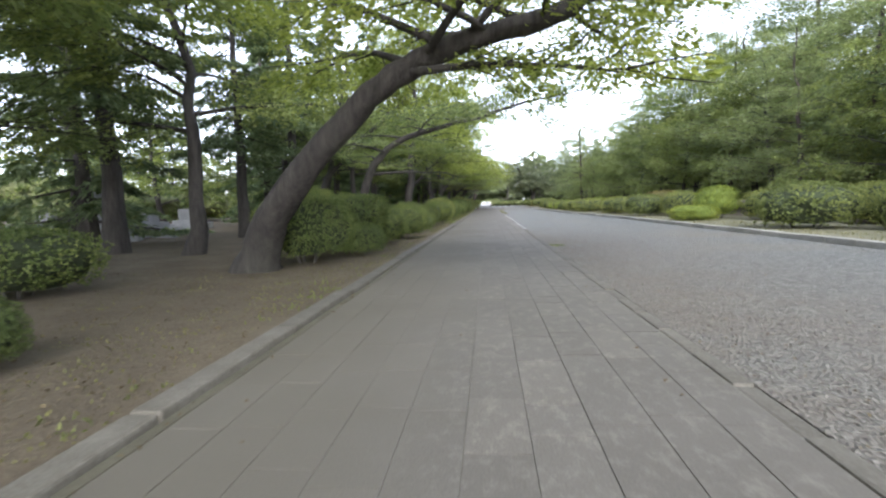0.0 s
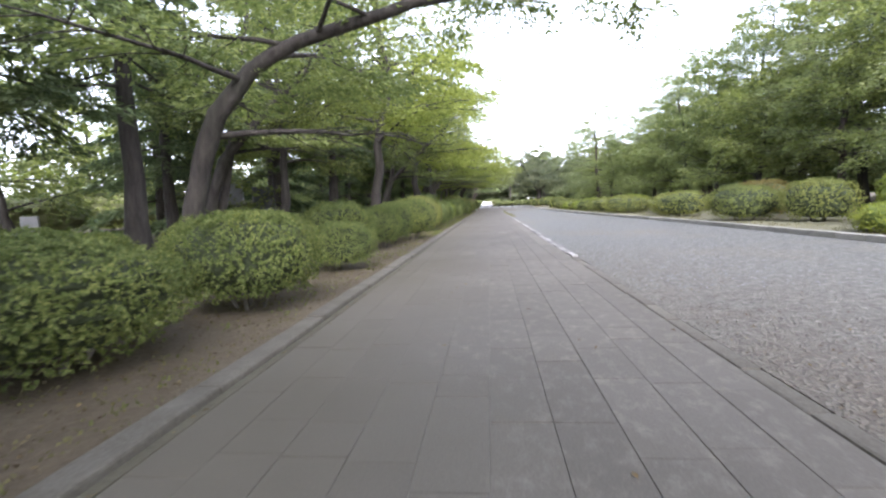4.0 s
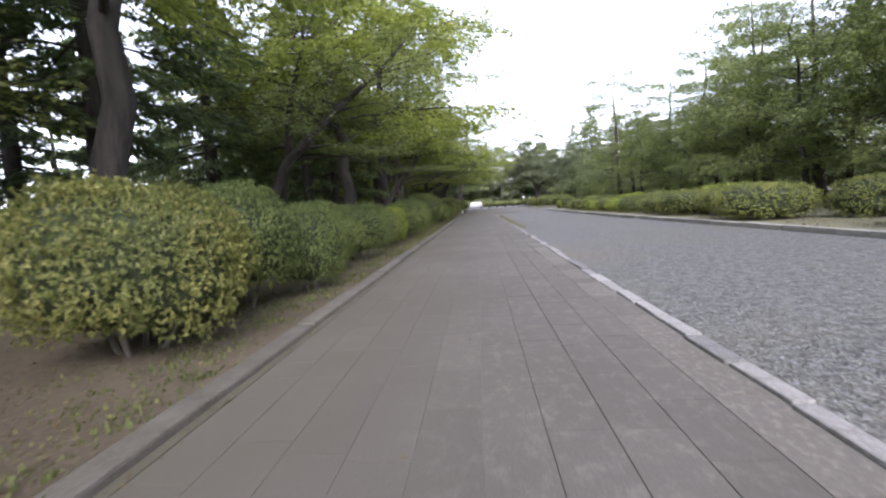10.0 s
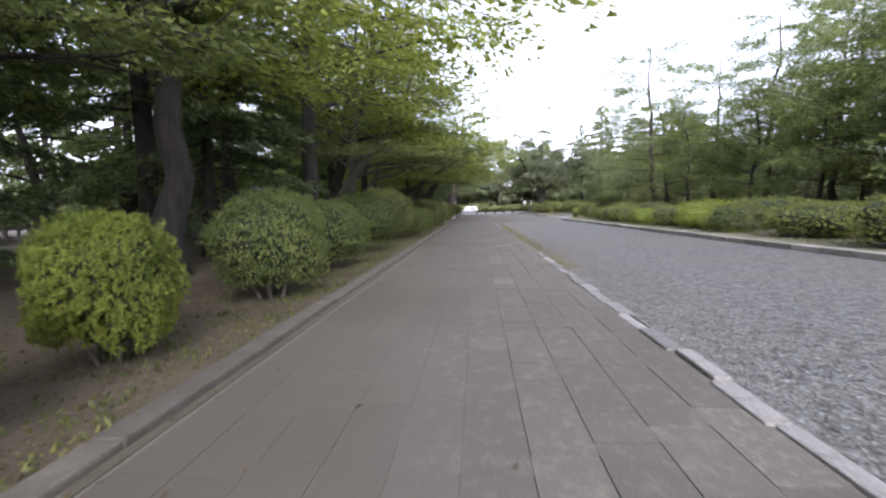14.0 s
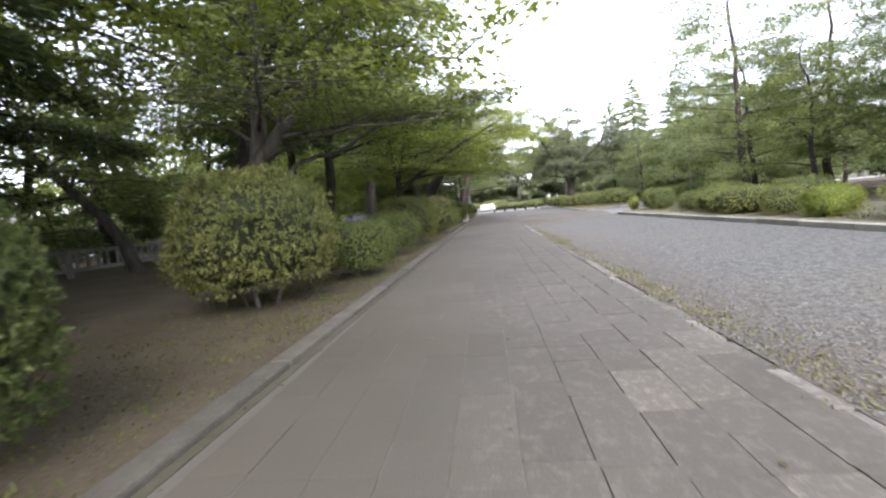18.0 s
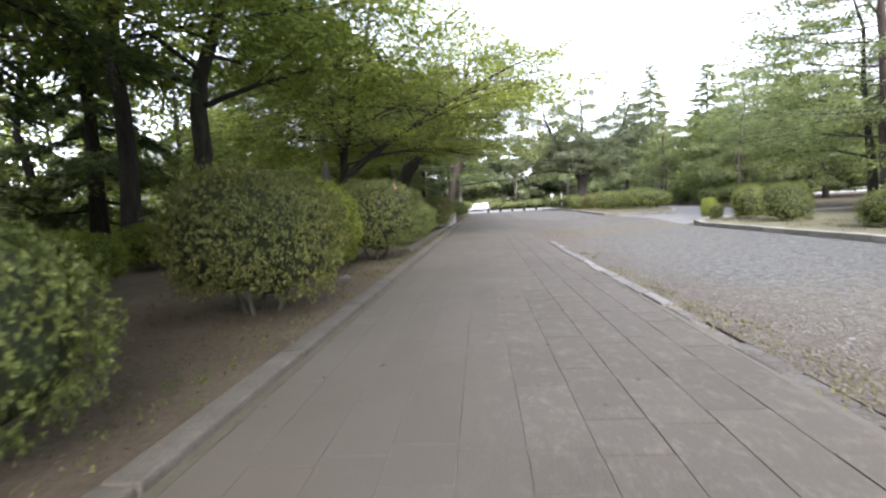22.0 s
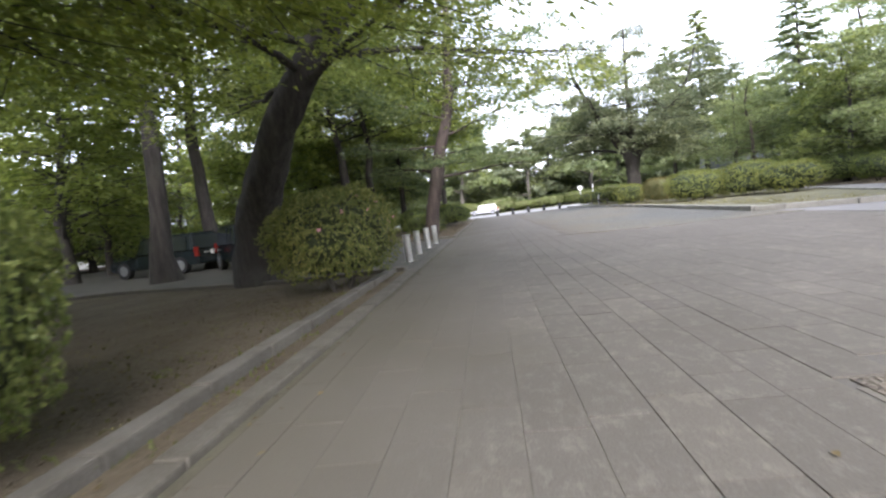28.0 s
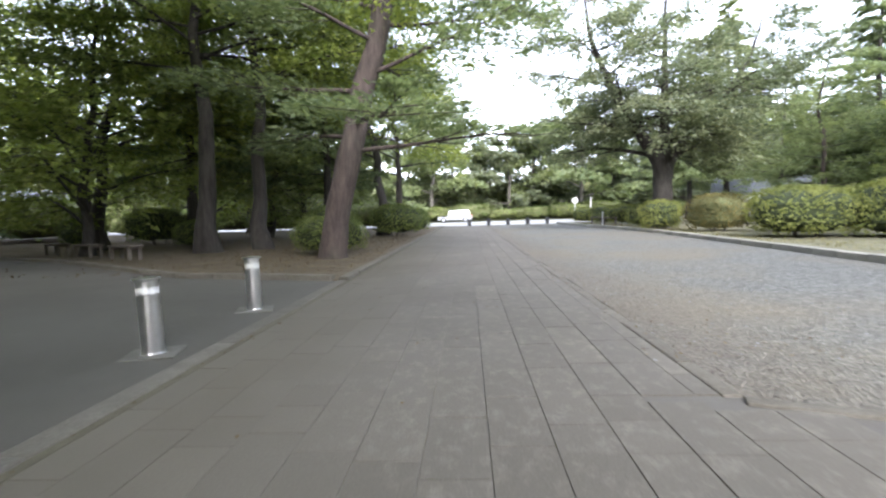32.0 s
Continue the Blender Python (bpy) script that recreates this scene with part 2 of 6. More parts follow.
def gravel(name, brown):
    """Crushed stone: dark and pale stones, with brown dusty drifts."""
    n = Nodes(name)
    v = n.node("ShaderNodeTexVoronoi", Scale=42.0)
    tc = n.node("ShaderNodeTexCoord")
    n.link(tc.outputs["Object"], v.inputs["Vector"])
    stones = n.ramp(v.outputs["Color"], (0.1, (0.068, 0.069, 0.062)), (0.5, (0.122, 0.124, 0.111)), (0.9, (0.202, 0.206, 0.186)))
    trodden = n.noise(8.0, 4, 0.65)
    lumps = n.ramp(trodden, (0.32, (0.55, 0.55, 0.55)), (0.5, (0.98, 0.98, 0.98)), (0.7, (1.4, 1.4, 1.4)))
    drift = n.ramp(n.noise(0.22, 4), (0.5 - brown, (0, 0, 0)), (0.72 - brown, (0.75 + 0.4 * brown,) * 3))
    col = n.mix(drift, n.mix(1.0, stones, lumps, "MULTIPLY"), n.mix(1.0, n.mix(0.5, stones, (0.18, 0.162, 0.125)), (1.0, 0.92, 0.78), "MULTIPLY"))
    # trodden brown dust beside the paving
    sep = n.node("ShaderNodeSeparateXYZ")
    n.link(tc.outputs["Object"], sep.inputs[0])
    for x_far, x_near, y_far, y_near in ((6.5, 2.2, 24.0, 12.0), (3.3, 2.0, 41.0, 48.0)):
        far_x, far_y, both = n.node("ShaderNodeMapRange"), n.node("ShaderNodeMapRange"), n.node("ShaderNodeMath")
        for node, axis, hi, lo in ((far_x, "X", x_far, x_near), (far_y, "Y", y_far, y_near)):
            node.inputs["From Min"].default_value, node.inputs["From Max"].default_value = hi, lo
            n.link(sep.outputs[axis], node.inputs["Value"])
        both.operation = "MULTIPLY"
        n.link(far_x.outputs[0], both.inputs[0])
        n.link(far_y.outputs[0], both.inputs[1])
        patchy = n.mix(1.0, n.mix(1.0, n.noise(1.1, 6, 0.7), (1.5, 1.5, 1.5), "MULTIPLY"), both.outputs[0], "MULTIPLY")
        col = n.mix(patchy, col, n.mix(1.0, n.mix(0.55, stones, (0.14, 0.125, 0.105)), (0.88, 0.8, 0.73), "MULTIPLY"))
    both = n.node("ShaderNodeMath")
    both.operation = "MULTIPLY_ADD"
    both.inputs[1].default_value = 2.5
    n.link(trodden, both.inputs[0])
    n.link(v.outputs["Distance"], both.inputs[2])
    n.surface(col, 0.9, normal=n.bump(both.outputs[0], 0.9, 0.03))
    return n.mat


M_GRAVEL = gravel("grey_gravel", 0.0)
M_GRAVEL_BROWN = gravel("brown_dusty_gravel", 0.08)
M_GRAVEL_TAN = gravel("tan_dusty_gravel", 0.16)

M_PEBBLE = speckled("pebble_grey", (0.1, 0.105, 0.108), (0.17, 0.178, 0.183), (0.25, 0.26, 0.265), 3, 40, 0.3, 0.004, 0.85, 0.3)
M_GUTTER_PALE = speckled("worn_flush_kerb", (0.062, 0.056, 0.043), (0.1, 0.092, 0.076), (0.15, 0.14, 0.12), 3.2, 50, 0.4, 0.006, 0.85, 0.12)
M_SOIL = speckled("leafy_soil", (0.05, 0.037, 0.022), (0.098, 0.077, 0.047), (0.168, 0.138, 0.088), 0.9, 26, 1.0, 0.04, 0.95)
M_ASPHALT = speckled("worn_asphalt", (0.052, 0.049, 0.04), (0.075, 0.071, 0.059), (0.104, 0.099, 0.085), 0.6, 90, 0.4, 0.006, 0.85)
M_ROAD = speckled("pale_road", (0.24, 0.24, 0.235), (0.3, 0.3, 0.295), (0.36, 0.36, 0.35), 0.4, 40, 0.3, 0.006)
M_GRASS = speckled("thin_grass_ground", (0.06, 0.07, 0.025), (0.1, 0.11, 0.04), (0.16, 0.16, 0.07), 0.9, 25, 0.9, 0.04, 0.95)
M_DRY = speckled("dry_turf", (0.09, 0.088, 0.05), (0.145, 0.138, 0.08), (0.2, 0.19, 0.118), 1.2, 25, 0.9, 0.03, 0.95)
M_SIDE = speckled("pale_side_paving", (0.13, 0.127, 0.12), (0.18, 0.176, 0.168), (0.23, 0.226, 0.216), 0.8, 40, 0.3, 0.005)
M_STONE = speckled("grey_monument_stone", (0.16, 0.165, 0.17), (0.25, 0.255, 0.26), (0.34, 0.345, 0.35), 1.5, 60, 0.3, 0.005, 0.7)
M_STONE_DARK = speckled("dark_polished_stone", (0.04, 0.043, 0.046), (0.07, 0.073, 0.077), (0.1, 0.103, 0.107), 1.5, 60, 0.2, 0.003, 0.4)
M_CONCRETE = speckled("pale_concrete", (0.22, 0.215, 0.2), (0.31, 0.305, 0.29), (0.4, 0.395, 0.38), 1.6, 50, 0.4, 0.006)
M_BARK_DARK = bark("dark_bark", (0.019, 0.0165, 0.0145), (0.064, 0.056, 0.048))
M_BARK_GREY = bark("grey_bark", (0.058, 0.053, 0.044), (0.17, 0.156, 0.134), 6)
M_BARK_RED = bark("reddish_pine_bark", (0.028, 0.021, 0.018), (0.085, 0.064, 0.054), 8)
M_LEAF = leafy("broad_leaves", (0.122, 0.154, 0.066), (0.206, 0.244, 0.104), (0.296, 0.334, 0.152), 0.5, 0.58)
M_LEAF_FRESH = leafy("fresh_maple_leaves", (0.146, 0.182, 0.052), (0.242, 0.286, 0.086), (0.338, 0.378, 0.13), 0.5, 0.6)
M_LEAF_FIR = leafy("dark_needles", (0.076, 0.104, 0.062), (0.136, 0.176, 0.1), (0.204, 0.25, 0.148), 0.6, 0.5)
M_LEAF_PINE = leafy("pine_needles", (0.15, 0.184, 0.106), (0.232, 0.274, 0.164), (0.315, 0.358, 0.224), 0.55, 0.58)
# haze over the distance is mixed into this leaf colour: paler and greyer
M_LEAF_HAZE = leafy("haze_paled_leaves", (0.135, 0.155, 0.108), (0.19, 0.215, 0.152), (0.24, 0.268, 0.195), 0.6, 0.5)
M_BUSH = leafy("azalea_leaves", (0.062, 0.09, 0.03), (0.128, 0.162, 0.057), (0.248, 0.28, 0.114), 0.45, 0.4)
M_BUSH_BRIGHT = leafy("fresh_bush_leaves", (0.115, 0.15, 0.03), (0.232, 0.272, 0.055), (0.37, 0.405, 0.1), 0.45, 0.45)
M_BUSH_OLIVE = leafy("olive_clipped_leaves", (0.135, 0.156, 0.054), (0.19, 0.212, 0.074), (0.248, 0.268, 0.102), 0.5, 0.38)
M_BUSH_TINGED = leafy("tinged_azalea_leaves", (0.08, 0.102, 0.036), (0.166, 0.186, 0.068), (0.305, 0.3, 0.125), 0.45, 0.42)
M_BUSH_RUST = leafy("rusty_clipped_leaves", (0.105, 0.09, 0.034), (0.165, 0.14, 0.055), (0.225, 0.192, 0.08), 0.5, 0.2)
# solid bush core: its dark green paints in the shade between the leaves
M_CORE = speckled("dark_shade_core", (0.022, 0.03, 0.012), (0.036, 0.048, 0.018), (0.056, 0.07, 0.028), 5, 30, 0.9, 0.05, 0.95)
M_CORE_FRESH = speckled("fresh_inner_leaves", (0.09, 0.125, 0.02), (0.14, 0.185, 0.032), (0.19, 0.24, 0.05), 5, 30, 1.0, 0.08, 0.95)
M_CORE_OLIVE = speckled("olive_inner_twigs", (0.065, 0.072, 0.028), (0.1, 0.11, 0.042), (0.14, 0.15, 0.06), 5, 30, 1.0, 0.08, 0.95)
M_LITTER = leafy("fallen_leaves", (0.058, 0.042, 0.024), (0.1, 0.076, 0.045), (0.16, 0.13, 0.082), 0.8, 0.05)
M_WEED = leafy("weed_blades", (0.085, 0.1, 0.038), (0.13, 0.15, 0.056), (0.185, 0.2, 0.085), 0.6, 0.4)
M_STRAW = leafy("dry_grass_blades", (0.15, 0.142, 0.085), (0.205, 0.193, 0.12), (0.27, 0.253, 0.165), 0.7, 0.4)
M_MAT = leafy("matted_dry_grass", (0.085, 0.085, 0.035), (0.135, 0.13, 0.055), (0.19, 0.175, 0.085), 0.8, 0.3)
M_PINK = plain("pink_petals", (0.58, 0.26, 0.3), 0.6)
M_BLUE = plain("pale_blue_petals", (0.42, 0.48, 0.75), 0.6)
M_CREAM = plain("cream_petals", (0.75, 0.72, 0.6), 0.6)
M_STEEL = plain("brushed_steel", (0.68, 0.68, 0.67), 0.3, 1.0, 0.08, 9)
M_BAND = plain("pale_reflective_band", (0.72, 0.72, 0.7), 0.35)
M_CONCRETE_DIRTY = speckled("dirty_concrete", (0.075, 0.071, 0.06), (0.115, 0.11, 0.096), (0.16, 0.154, 0.136), 4, 50, 0.4, 0.006)
M_BLACK = plain("black_iron", (0.03, 0.03, 0.032), 0.6)
M_WHITE = plain("white_paint", (0.78, 0.78, 0.76), 0.45)
M_WOOD = speckled("weathered_wood", (0.06, 0.05, 0.04), (0.11, 0.093, 0.077), (0.17, 0.15, 0.128), 2, 35, 0.5, 0.006, 0.85)
M_CAR_DARK = plain("black_car_paint", (0.012, 0.018, 0.02), 0.12, 0.0, 0.02)
M_CAR_SILVER = plain("silver_car_paint", (0.34, 0.35, 0.36), 0.25, 0.4, 0.02)
M_GLASS = plain("dark_car_glass", (0.02, 0.024, 0.026), 0.05, 0.0, 0.0)
M_RUBBER = plain("tyre_rubber", (0.02, 0.02, 0.02), 0.8)
M_RED = plain("red_lamp_glass", (0.22, 0.02, 0.015), 0.2)
M_ROOF = plain("grey_roof_tiles", (0.14, 0.15, 0.16), 0.7)


# ---------------------------------------------------------------- mesh helpers
def mesh_of(name, verts, faces, material, smooth=False):
    me = bpy.data.meshes.new(name)
    if isinstance(verts, np.ndarray):
        faces = np.asarray(faces, np.int32)
        k = faces.shape[1]
        me.vertices.add(len(verts))
        me.vertices.foreach_set("co", verts.astype(np.float32).ravel())
        me.loops.add(faces.size)
        me.loops.foreach_set("vertex_index", faces.ravel())
        me.polygons.add(len(faces))
        me.polygons.foreach_set("loop_start", np.arange(0, faces.size, k, dtype=np.int32))
        me.update(calc_edges=True)
    else:
        me.from_pydata(verts, [], faces)
    if smooth:
        me.polygons.foreach_set("use_smooth", np.ones(len(me.polygons), bool))
    me.materials.append(material)
    return me


def part(name, data, material, parent=None, label=""):
    """Links a bmesh or a mesh as one object, under a thing or a part."""
    if isinstance(data, bmesh.types.BMesh):
        me = bpy.data.meshes.new(name)
        data.to_mesh(me)
        data.free()
        me.materials.append(material)
    else:
        me = data
    ob = new(name, me)
    ob.parent = parent
    if label:
        ob["label"] = label
    return ob


def box(bm, lo, hi, bevel=0.0):
    r = bmesh.ops.create_cube(bm, size=1.0)
    vs = r["verts"]
    for v in vs:
        v.co = Vector([lo[k] + (v.co[k] + 0.5) * (hi[k] - lo[k]) for k in range(3)])
    if bevel:
        es = {e for v in vs for e in v.link_edges}
        bmesh.ops.bevel(bm, geom=list(es), offset=bevel, segments=2, profile=0.6, affect="EDGES")
    return bm


def boxed(lo, hi, bevel=0.0):
    return box(bmesh.new(), lo, hi, bevel)


def drum(bm, at, r1, r2, h, seg=20):
    m = Matrix.Translation(Vector(at) + Vector((0, 0, h / 2)))
    bmesh.ops.create_cone(bm, cap_ends=True, segments=seg, radius1=r1, radius2=r2, depth=h, matrix=m)
    return bm


def tube(path, radii, sides=8, wob=0.0, rng=None):
    """Vertices and quads of a bent tapering tube; path: n x 3."""
    path, radii = np.asarray(path, float), np.asarray(radii, float)
    n = len(path)
    tan = np.gradient(path, axis=0)
    tan /= np.linalg.norm(tan, axis=1, keepdims=True) + 1e-9
    ref = np.array([0.0, 1.0, 0.0]) if abs(tan[0][1]) < 0.8 else np.array([1.0, 0.0, 0.0])
    u = np.cross(tan, ref)
    u /= np.linalg.norm(u, axis=1, keepdims=True) + 1e-9
    w = np.cross(tan, u)
    a = np.linspace(0, 2 * np.pi, sides, endpoint=False)
    rad = radii[:, None] * np.ones((n, sides))
    if wob and rng is not None:
        rad *= 1 + wob * rng.standard_normal((n, sides))
    v = path[:, None, :] + rad[..., None] * (np.cos(a)[None, :, None] * u[:, None, :] + np.sin(a)[None, :, None] * w[:, None, :])
    i, j = np.meshgrid(np.arange(n - 1), np.arange(sides), indexing="ij")
    q = np.stack([i * sides + j, i * sides + (j + 1) % sides, (i + 1) * sides + (j + 1) % sides, (i + 1) * sides + j], -1).reshape(-1, 4)
    return v.reshape(-1, 3), q


def gather(pieces):
    vs, fs, k = [], [], 0
    for v, f in pieces:
        vs.append(v)
        fs.append(np.asarray(f) + k)
        k += len(v)
    return np.concatenate(vs), np.concatenate(fs)


def leaves(pos, nrm, length, width, rng, fold=0.25):
    """One folded diamond a leaf: two triangles as a bent quad."""
    n = len(pos)
    nrm = nrm / (np.linalg.norm(nrm, axis=1, keepdims=True) + 1e-9)
    r = rng.standard_normal((n, 3))
    d = np.cross(nrm, r)
    d /= np.linalg.norm(d, axis=1, keepdims=True) + 1e-9
    s = np.cross(nrm, d)
    ln = (length * rng.uniform(0.6, 1.3, n))[:, None]
    wd = (width * rng.uniform(0.6, 1.3, n))[:, None]
    a = pos - d * ln * 0.5
    b = pos + s * wd * 0.5 + nrm * wd * fold
    c = pos + d * ln * 0.5
    e = pos - s * wd * 0.5 + nrm * wd * fold
    v = np.stack([a, b, c, e], 1).reshape(-1, 3)
    k = np.arange(n)[:, None] * 4
    f = np.concatenate([k + [[0, 1, 2]], k + [[0, 2, 3]]], 1).reshape(-1, 3)
    return v, f


def blades(pos, axis, nrm, length, width, rng):
    """One pointed triangle a leaf, along its own axis."""
    n = len(pos)
    d = axis / (np.linalg.norm(axis, axis=1, keepdims=True) + 1e-9)
    s = np.cross(nrm, d)
    s /= np.linalg.norm(s, axis=1, keepdims=True) + 1e-9
    ln = (length * rng.uniform(0.6, 1.3, n))[:, None]
    wd = (width * rng.uniform(0.6, 1.3, n))[:, None]
    v = np.stack([pos - d * ln * 0.4 - s * wd * 0.5, pos - d * ln * 0.4 + s * wd * 0.5, pos + d * ln * 0.6], 1).reshape(-1, 3)
    return v, np.arange(3 * n).reshape(-1, 3)


# ---------------------------------------------------------------- plants
def tree_data(name, seed, kind, bark_mat, leaf_mat, height, r0, crown_r, first, lean=(0.0, 0.0), count=7000, leaf=(0.2, 0.12), spread=0.4, path=None, radii=None, near=False, nl=0, low=0.4):
    """Meshes of a tree: (part name, mesh) for its trunk, limbs and crown. path: the trunk's own line, where it is bent."""
    rng = np.random.default_rng(seed)
    if path is None:
        n = 14
        s = np.linspace(0, 1, n)
        bend = np.cumsum(rng.standard_normal((n, 2)) * 0.12, axis=0) * (0.25 if kind in ("fir", "spire") else 1.0)
        bend -= bend[0]
        trunk = np.stack([lean[0] * height * s**1.2 + bend[:, 0], lean[1] * height * s**1.2 + bend[:, 1], height * 0.97 * s - 0.15], 1)
        rad = r0 * (1 - 0.86 * s**0.9)
        rad[0] *= 1.5
        rad[1] *= 1.12
    else:
        p = np.asarray(path, float)
        k = np.linspace(0, 1, len(p))
        s = np.linspace(0, 1, 3 * len(p))
        soft = np.stack([np.interp(s, k, p[:, c]) for c in range(3)], 1)
        trunk = soft.copy()
        trunk[1:-1] = (soft[:-2] + 2 * soft[1:-1] + soft[2:]) / 4 + rng.standard_normal((len(s) - 2, 3)) * 0.02
        rad = np.interp(s, k, radii)
    made = [("trunk", mesh_of(name + "_trunk", *tube(trunk, rad, 14, 0.05, rng), bark_mat, True))]
    wood = []

    def at(q):
        return np.array([np.interp(q, s, trunk[:, c]) for c in range(3)])

    # limbs, number of twigs on each, rise of a limb, its sag, droop of a twig, thickness of a spray
    habit = {"broad": (24, 11, (0.05, 0.62), -0.35, 0.12, 0.1), "pine": (26, 10, (-0.05, 0.22), 0.1, 0.0, 0.1), "fir": (46, 9, (-0.32, -0.02), -0.1, 0.22, 0.07), "spire": (70, 7, (-0.3, -0.05), 0.25, 0.12, 0.05)}[kind]
    nl = nl or habit[0]
    sprays = []
    for k in range(nl):
        limb = []
        q = first + (1 - first) * ((k + 0.3) / nl) ** (0.85 if kind == "broad" else 1.0) * 0.97
        az = k * 2.4 + rng.uniform(-0.5, 0.5)
        up = (q - first) / (1 - first)
        prof = {"broad": 1.0 - 0.75 * up**2.2, "pine": 1.0 - 0.6 * up**2.2, "fir": 1.02 - 0.9 * up, "spire": 0.03 + 0.97 * (1 - up) ** 0.85}[kind]
        ln = crown_r * prof * rng.uniform(0.7, 1.1)
        rise = rng.uniform(*habit[2])
        p0 = at(q)
        m = 7
        t = np.linspace(0, 1, m)
        out = np.array([math.cos(az), math.sin(az), 0.0])
        pts = p0 + np.outer(t, out * ln) + np.outer(t * rise * ln + habit[3] * ln * t**2 * 0.5, [0, 0, 1]) + np.cumsum(rng.standard_normal((m, 3)) * 0.05 * ln**0.5, 0) * t[:, None]
        pts[0] = p0
        pts[1:, 2] = np.maximum(pts[1:, 2], min(low, p0[2]))
        rr = min(np.interp(q, s, rad), r0) * (0.42 if kind == "broad" else 0.24)
        limb.append(tube(pts, np.maximum(rr * (1 - 0.9 * t), 0.01), 6))
        for w in range(habit[1]):
            f = 0.22 + 0.78 * (w + rng.uniform(0.2, 1.0)) / habit[1]
            b0 = np.array([np.interp(f, t, pts[:, c]) for c in range(3)])
            a2 = az + (1 if w % 2 else -1) * rng.uniform(0.45, 1.15) * (1.0 if f < 0.9 else 0.35)
            l2 = max(ln * (0.52 - 0.24 * f) * rng.uniform(0.75, 1.2), 0.3) * spread / 0.4
            lift = rng.uniform(-0.1, 0.12) - habit[4] + (rng.uniform(0.2, 0.7) if kind == "broad" and rng.random() < 0.3 else 0.0)
            d = np.array([math.cos(a2), math.sin(a2), lift])
            if kind in ("broad", "pine"):
                b1 = b0 + d * l2
                limb.append(tube(np.array([b0, (b0 + b1) / 2 + rng.standard_normal(3) * 0.05, b1]), [rr * 0.24, rr * 0.15, 0.006], 4))
            sprays.append((*b0, *d, l2))
        if near:
            made.append(("limb", mesh_of(name + "_limb", *gather(limb), bark_mat, True)))
        else:
            wood += limb
    sp = np.array(sprays)
    power = 1.4 if kind == "broad" else 0.9
    who = rng.choice(len(sp), count, p=sp[:, 6] ** power / (sp[:, 6] ** power).sum())
    d, l2 = sp[who, 3:6], sp[who, 6]
    along = rng.uniform(0.05, 1.08, count) ** 0.8
    side = np.stack([-d[:, 1], d[:, 0], np.zeros(count)], 1)
    fan = rng.standard_normal(count) * (0.1 + 0.12 * np.sin(np.pi * np.clip(along, 0, 1)))
    pos = sp[who, :3] + d * (l2 * along)[:, None] + side * (l2 * fan)[:, None]
    pos[:, 2] += rng.standard_normal(count) * habit[5] * (0.5 + 0.5 * l2) - 0.18 * l2 * (along**2 + 4 * fan**2) + (0.08 if kind == "pine" else 0.0)
    pos[:, 2] = np.maximum(pos[:, 2], low)
    axis = d + side * (rng.standard_normal(count) * 0.45 + 2.2 * fan)[:, None]
    axis[:, 2] += rng.standard_normal(count) * 0.3 - (0.25 if kind != "pine" else -0.1)
    nrm = rng.standard_normal((count, 3)) * 0.5 + [0, 0, 1.0]
    lv, lf = blades(pos, axis, nrm, leaf[0], leaf[1], rng)
    if wood:
        v, f = gather(wood)
        tri = np.concatenate([f[:, [0, 1, 2]], f[:, [0, 2, 3]]])
        crown = mesh_of(name + "_crown", np.concatenate([lv, v]), np.concatenate([lf, tri + len(lv)]), leaf_mat)
        crown.materials.append(bark_mat)
        which = np.zeros(len(crown.polygons), np.int32)
        which[len(lf):] = 1
        crown.polygons.foreach_set("material_index", which)
    else:
        crown = mesh_of(name + "_crown", lv, lf, leaf_mat)
    made.append(("crown", crown))
    return made


def plant_tree(meshes, name, x, y, turn, scale, label, group, z=0.0, tilt=(0, 0)):
    base = new(name)
    for part_name, me in meshes:
        part(part_name, me, None, base)
    sc = scale if isinstance(scale, tuple) else (scale,) * 3
    base.matrix_basis = pose(x, y, z, tilt[0], tilt[1], turn) @ Matrix.Diagonal((*sc, 1))
    return tagged(base, label, "tree", group)


def bush_shape(d, seed, boxy):
    """Radius of a clipped bush along unit directions d (n x 3), for a dome of radius 1 and height 1."""
    p = 2.0 + boxy
    flat = (np.abs(d[:, 0]) ** p + np.abs(d[:, 1]) ** p + np.abs(d[:, 2]) ** p) ** (-1 / p)
    rng = np.random.default_rng(seed)
    lump = np.zeros(len(d))
    for k in range(7):
        w = rng.standard_normal(3) * (2.2 + 0.8 * k)
        lump += np.sin(d @ w + rng.uniform(0, 6.28)) * 0.05 / (1 + 0.3 * k)
    return flat * (1 + lump)


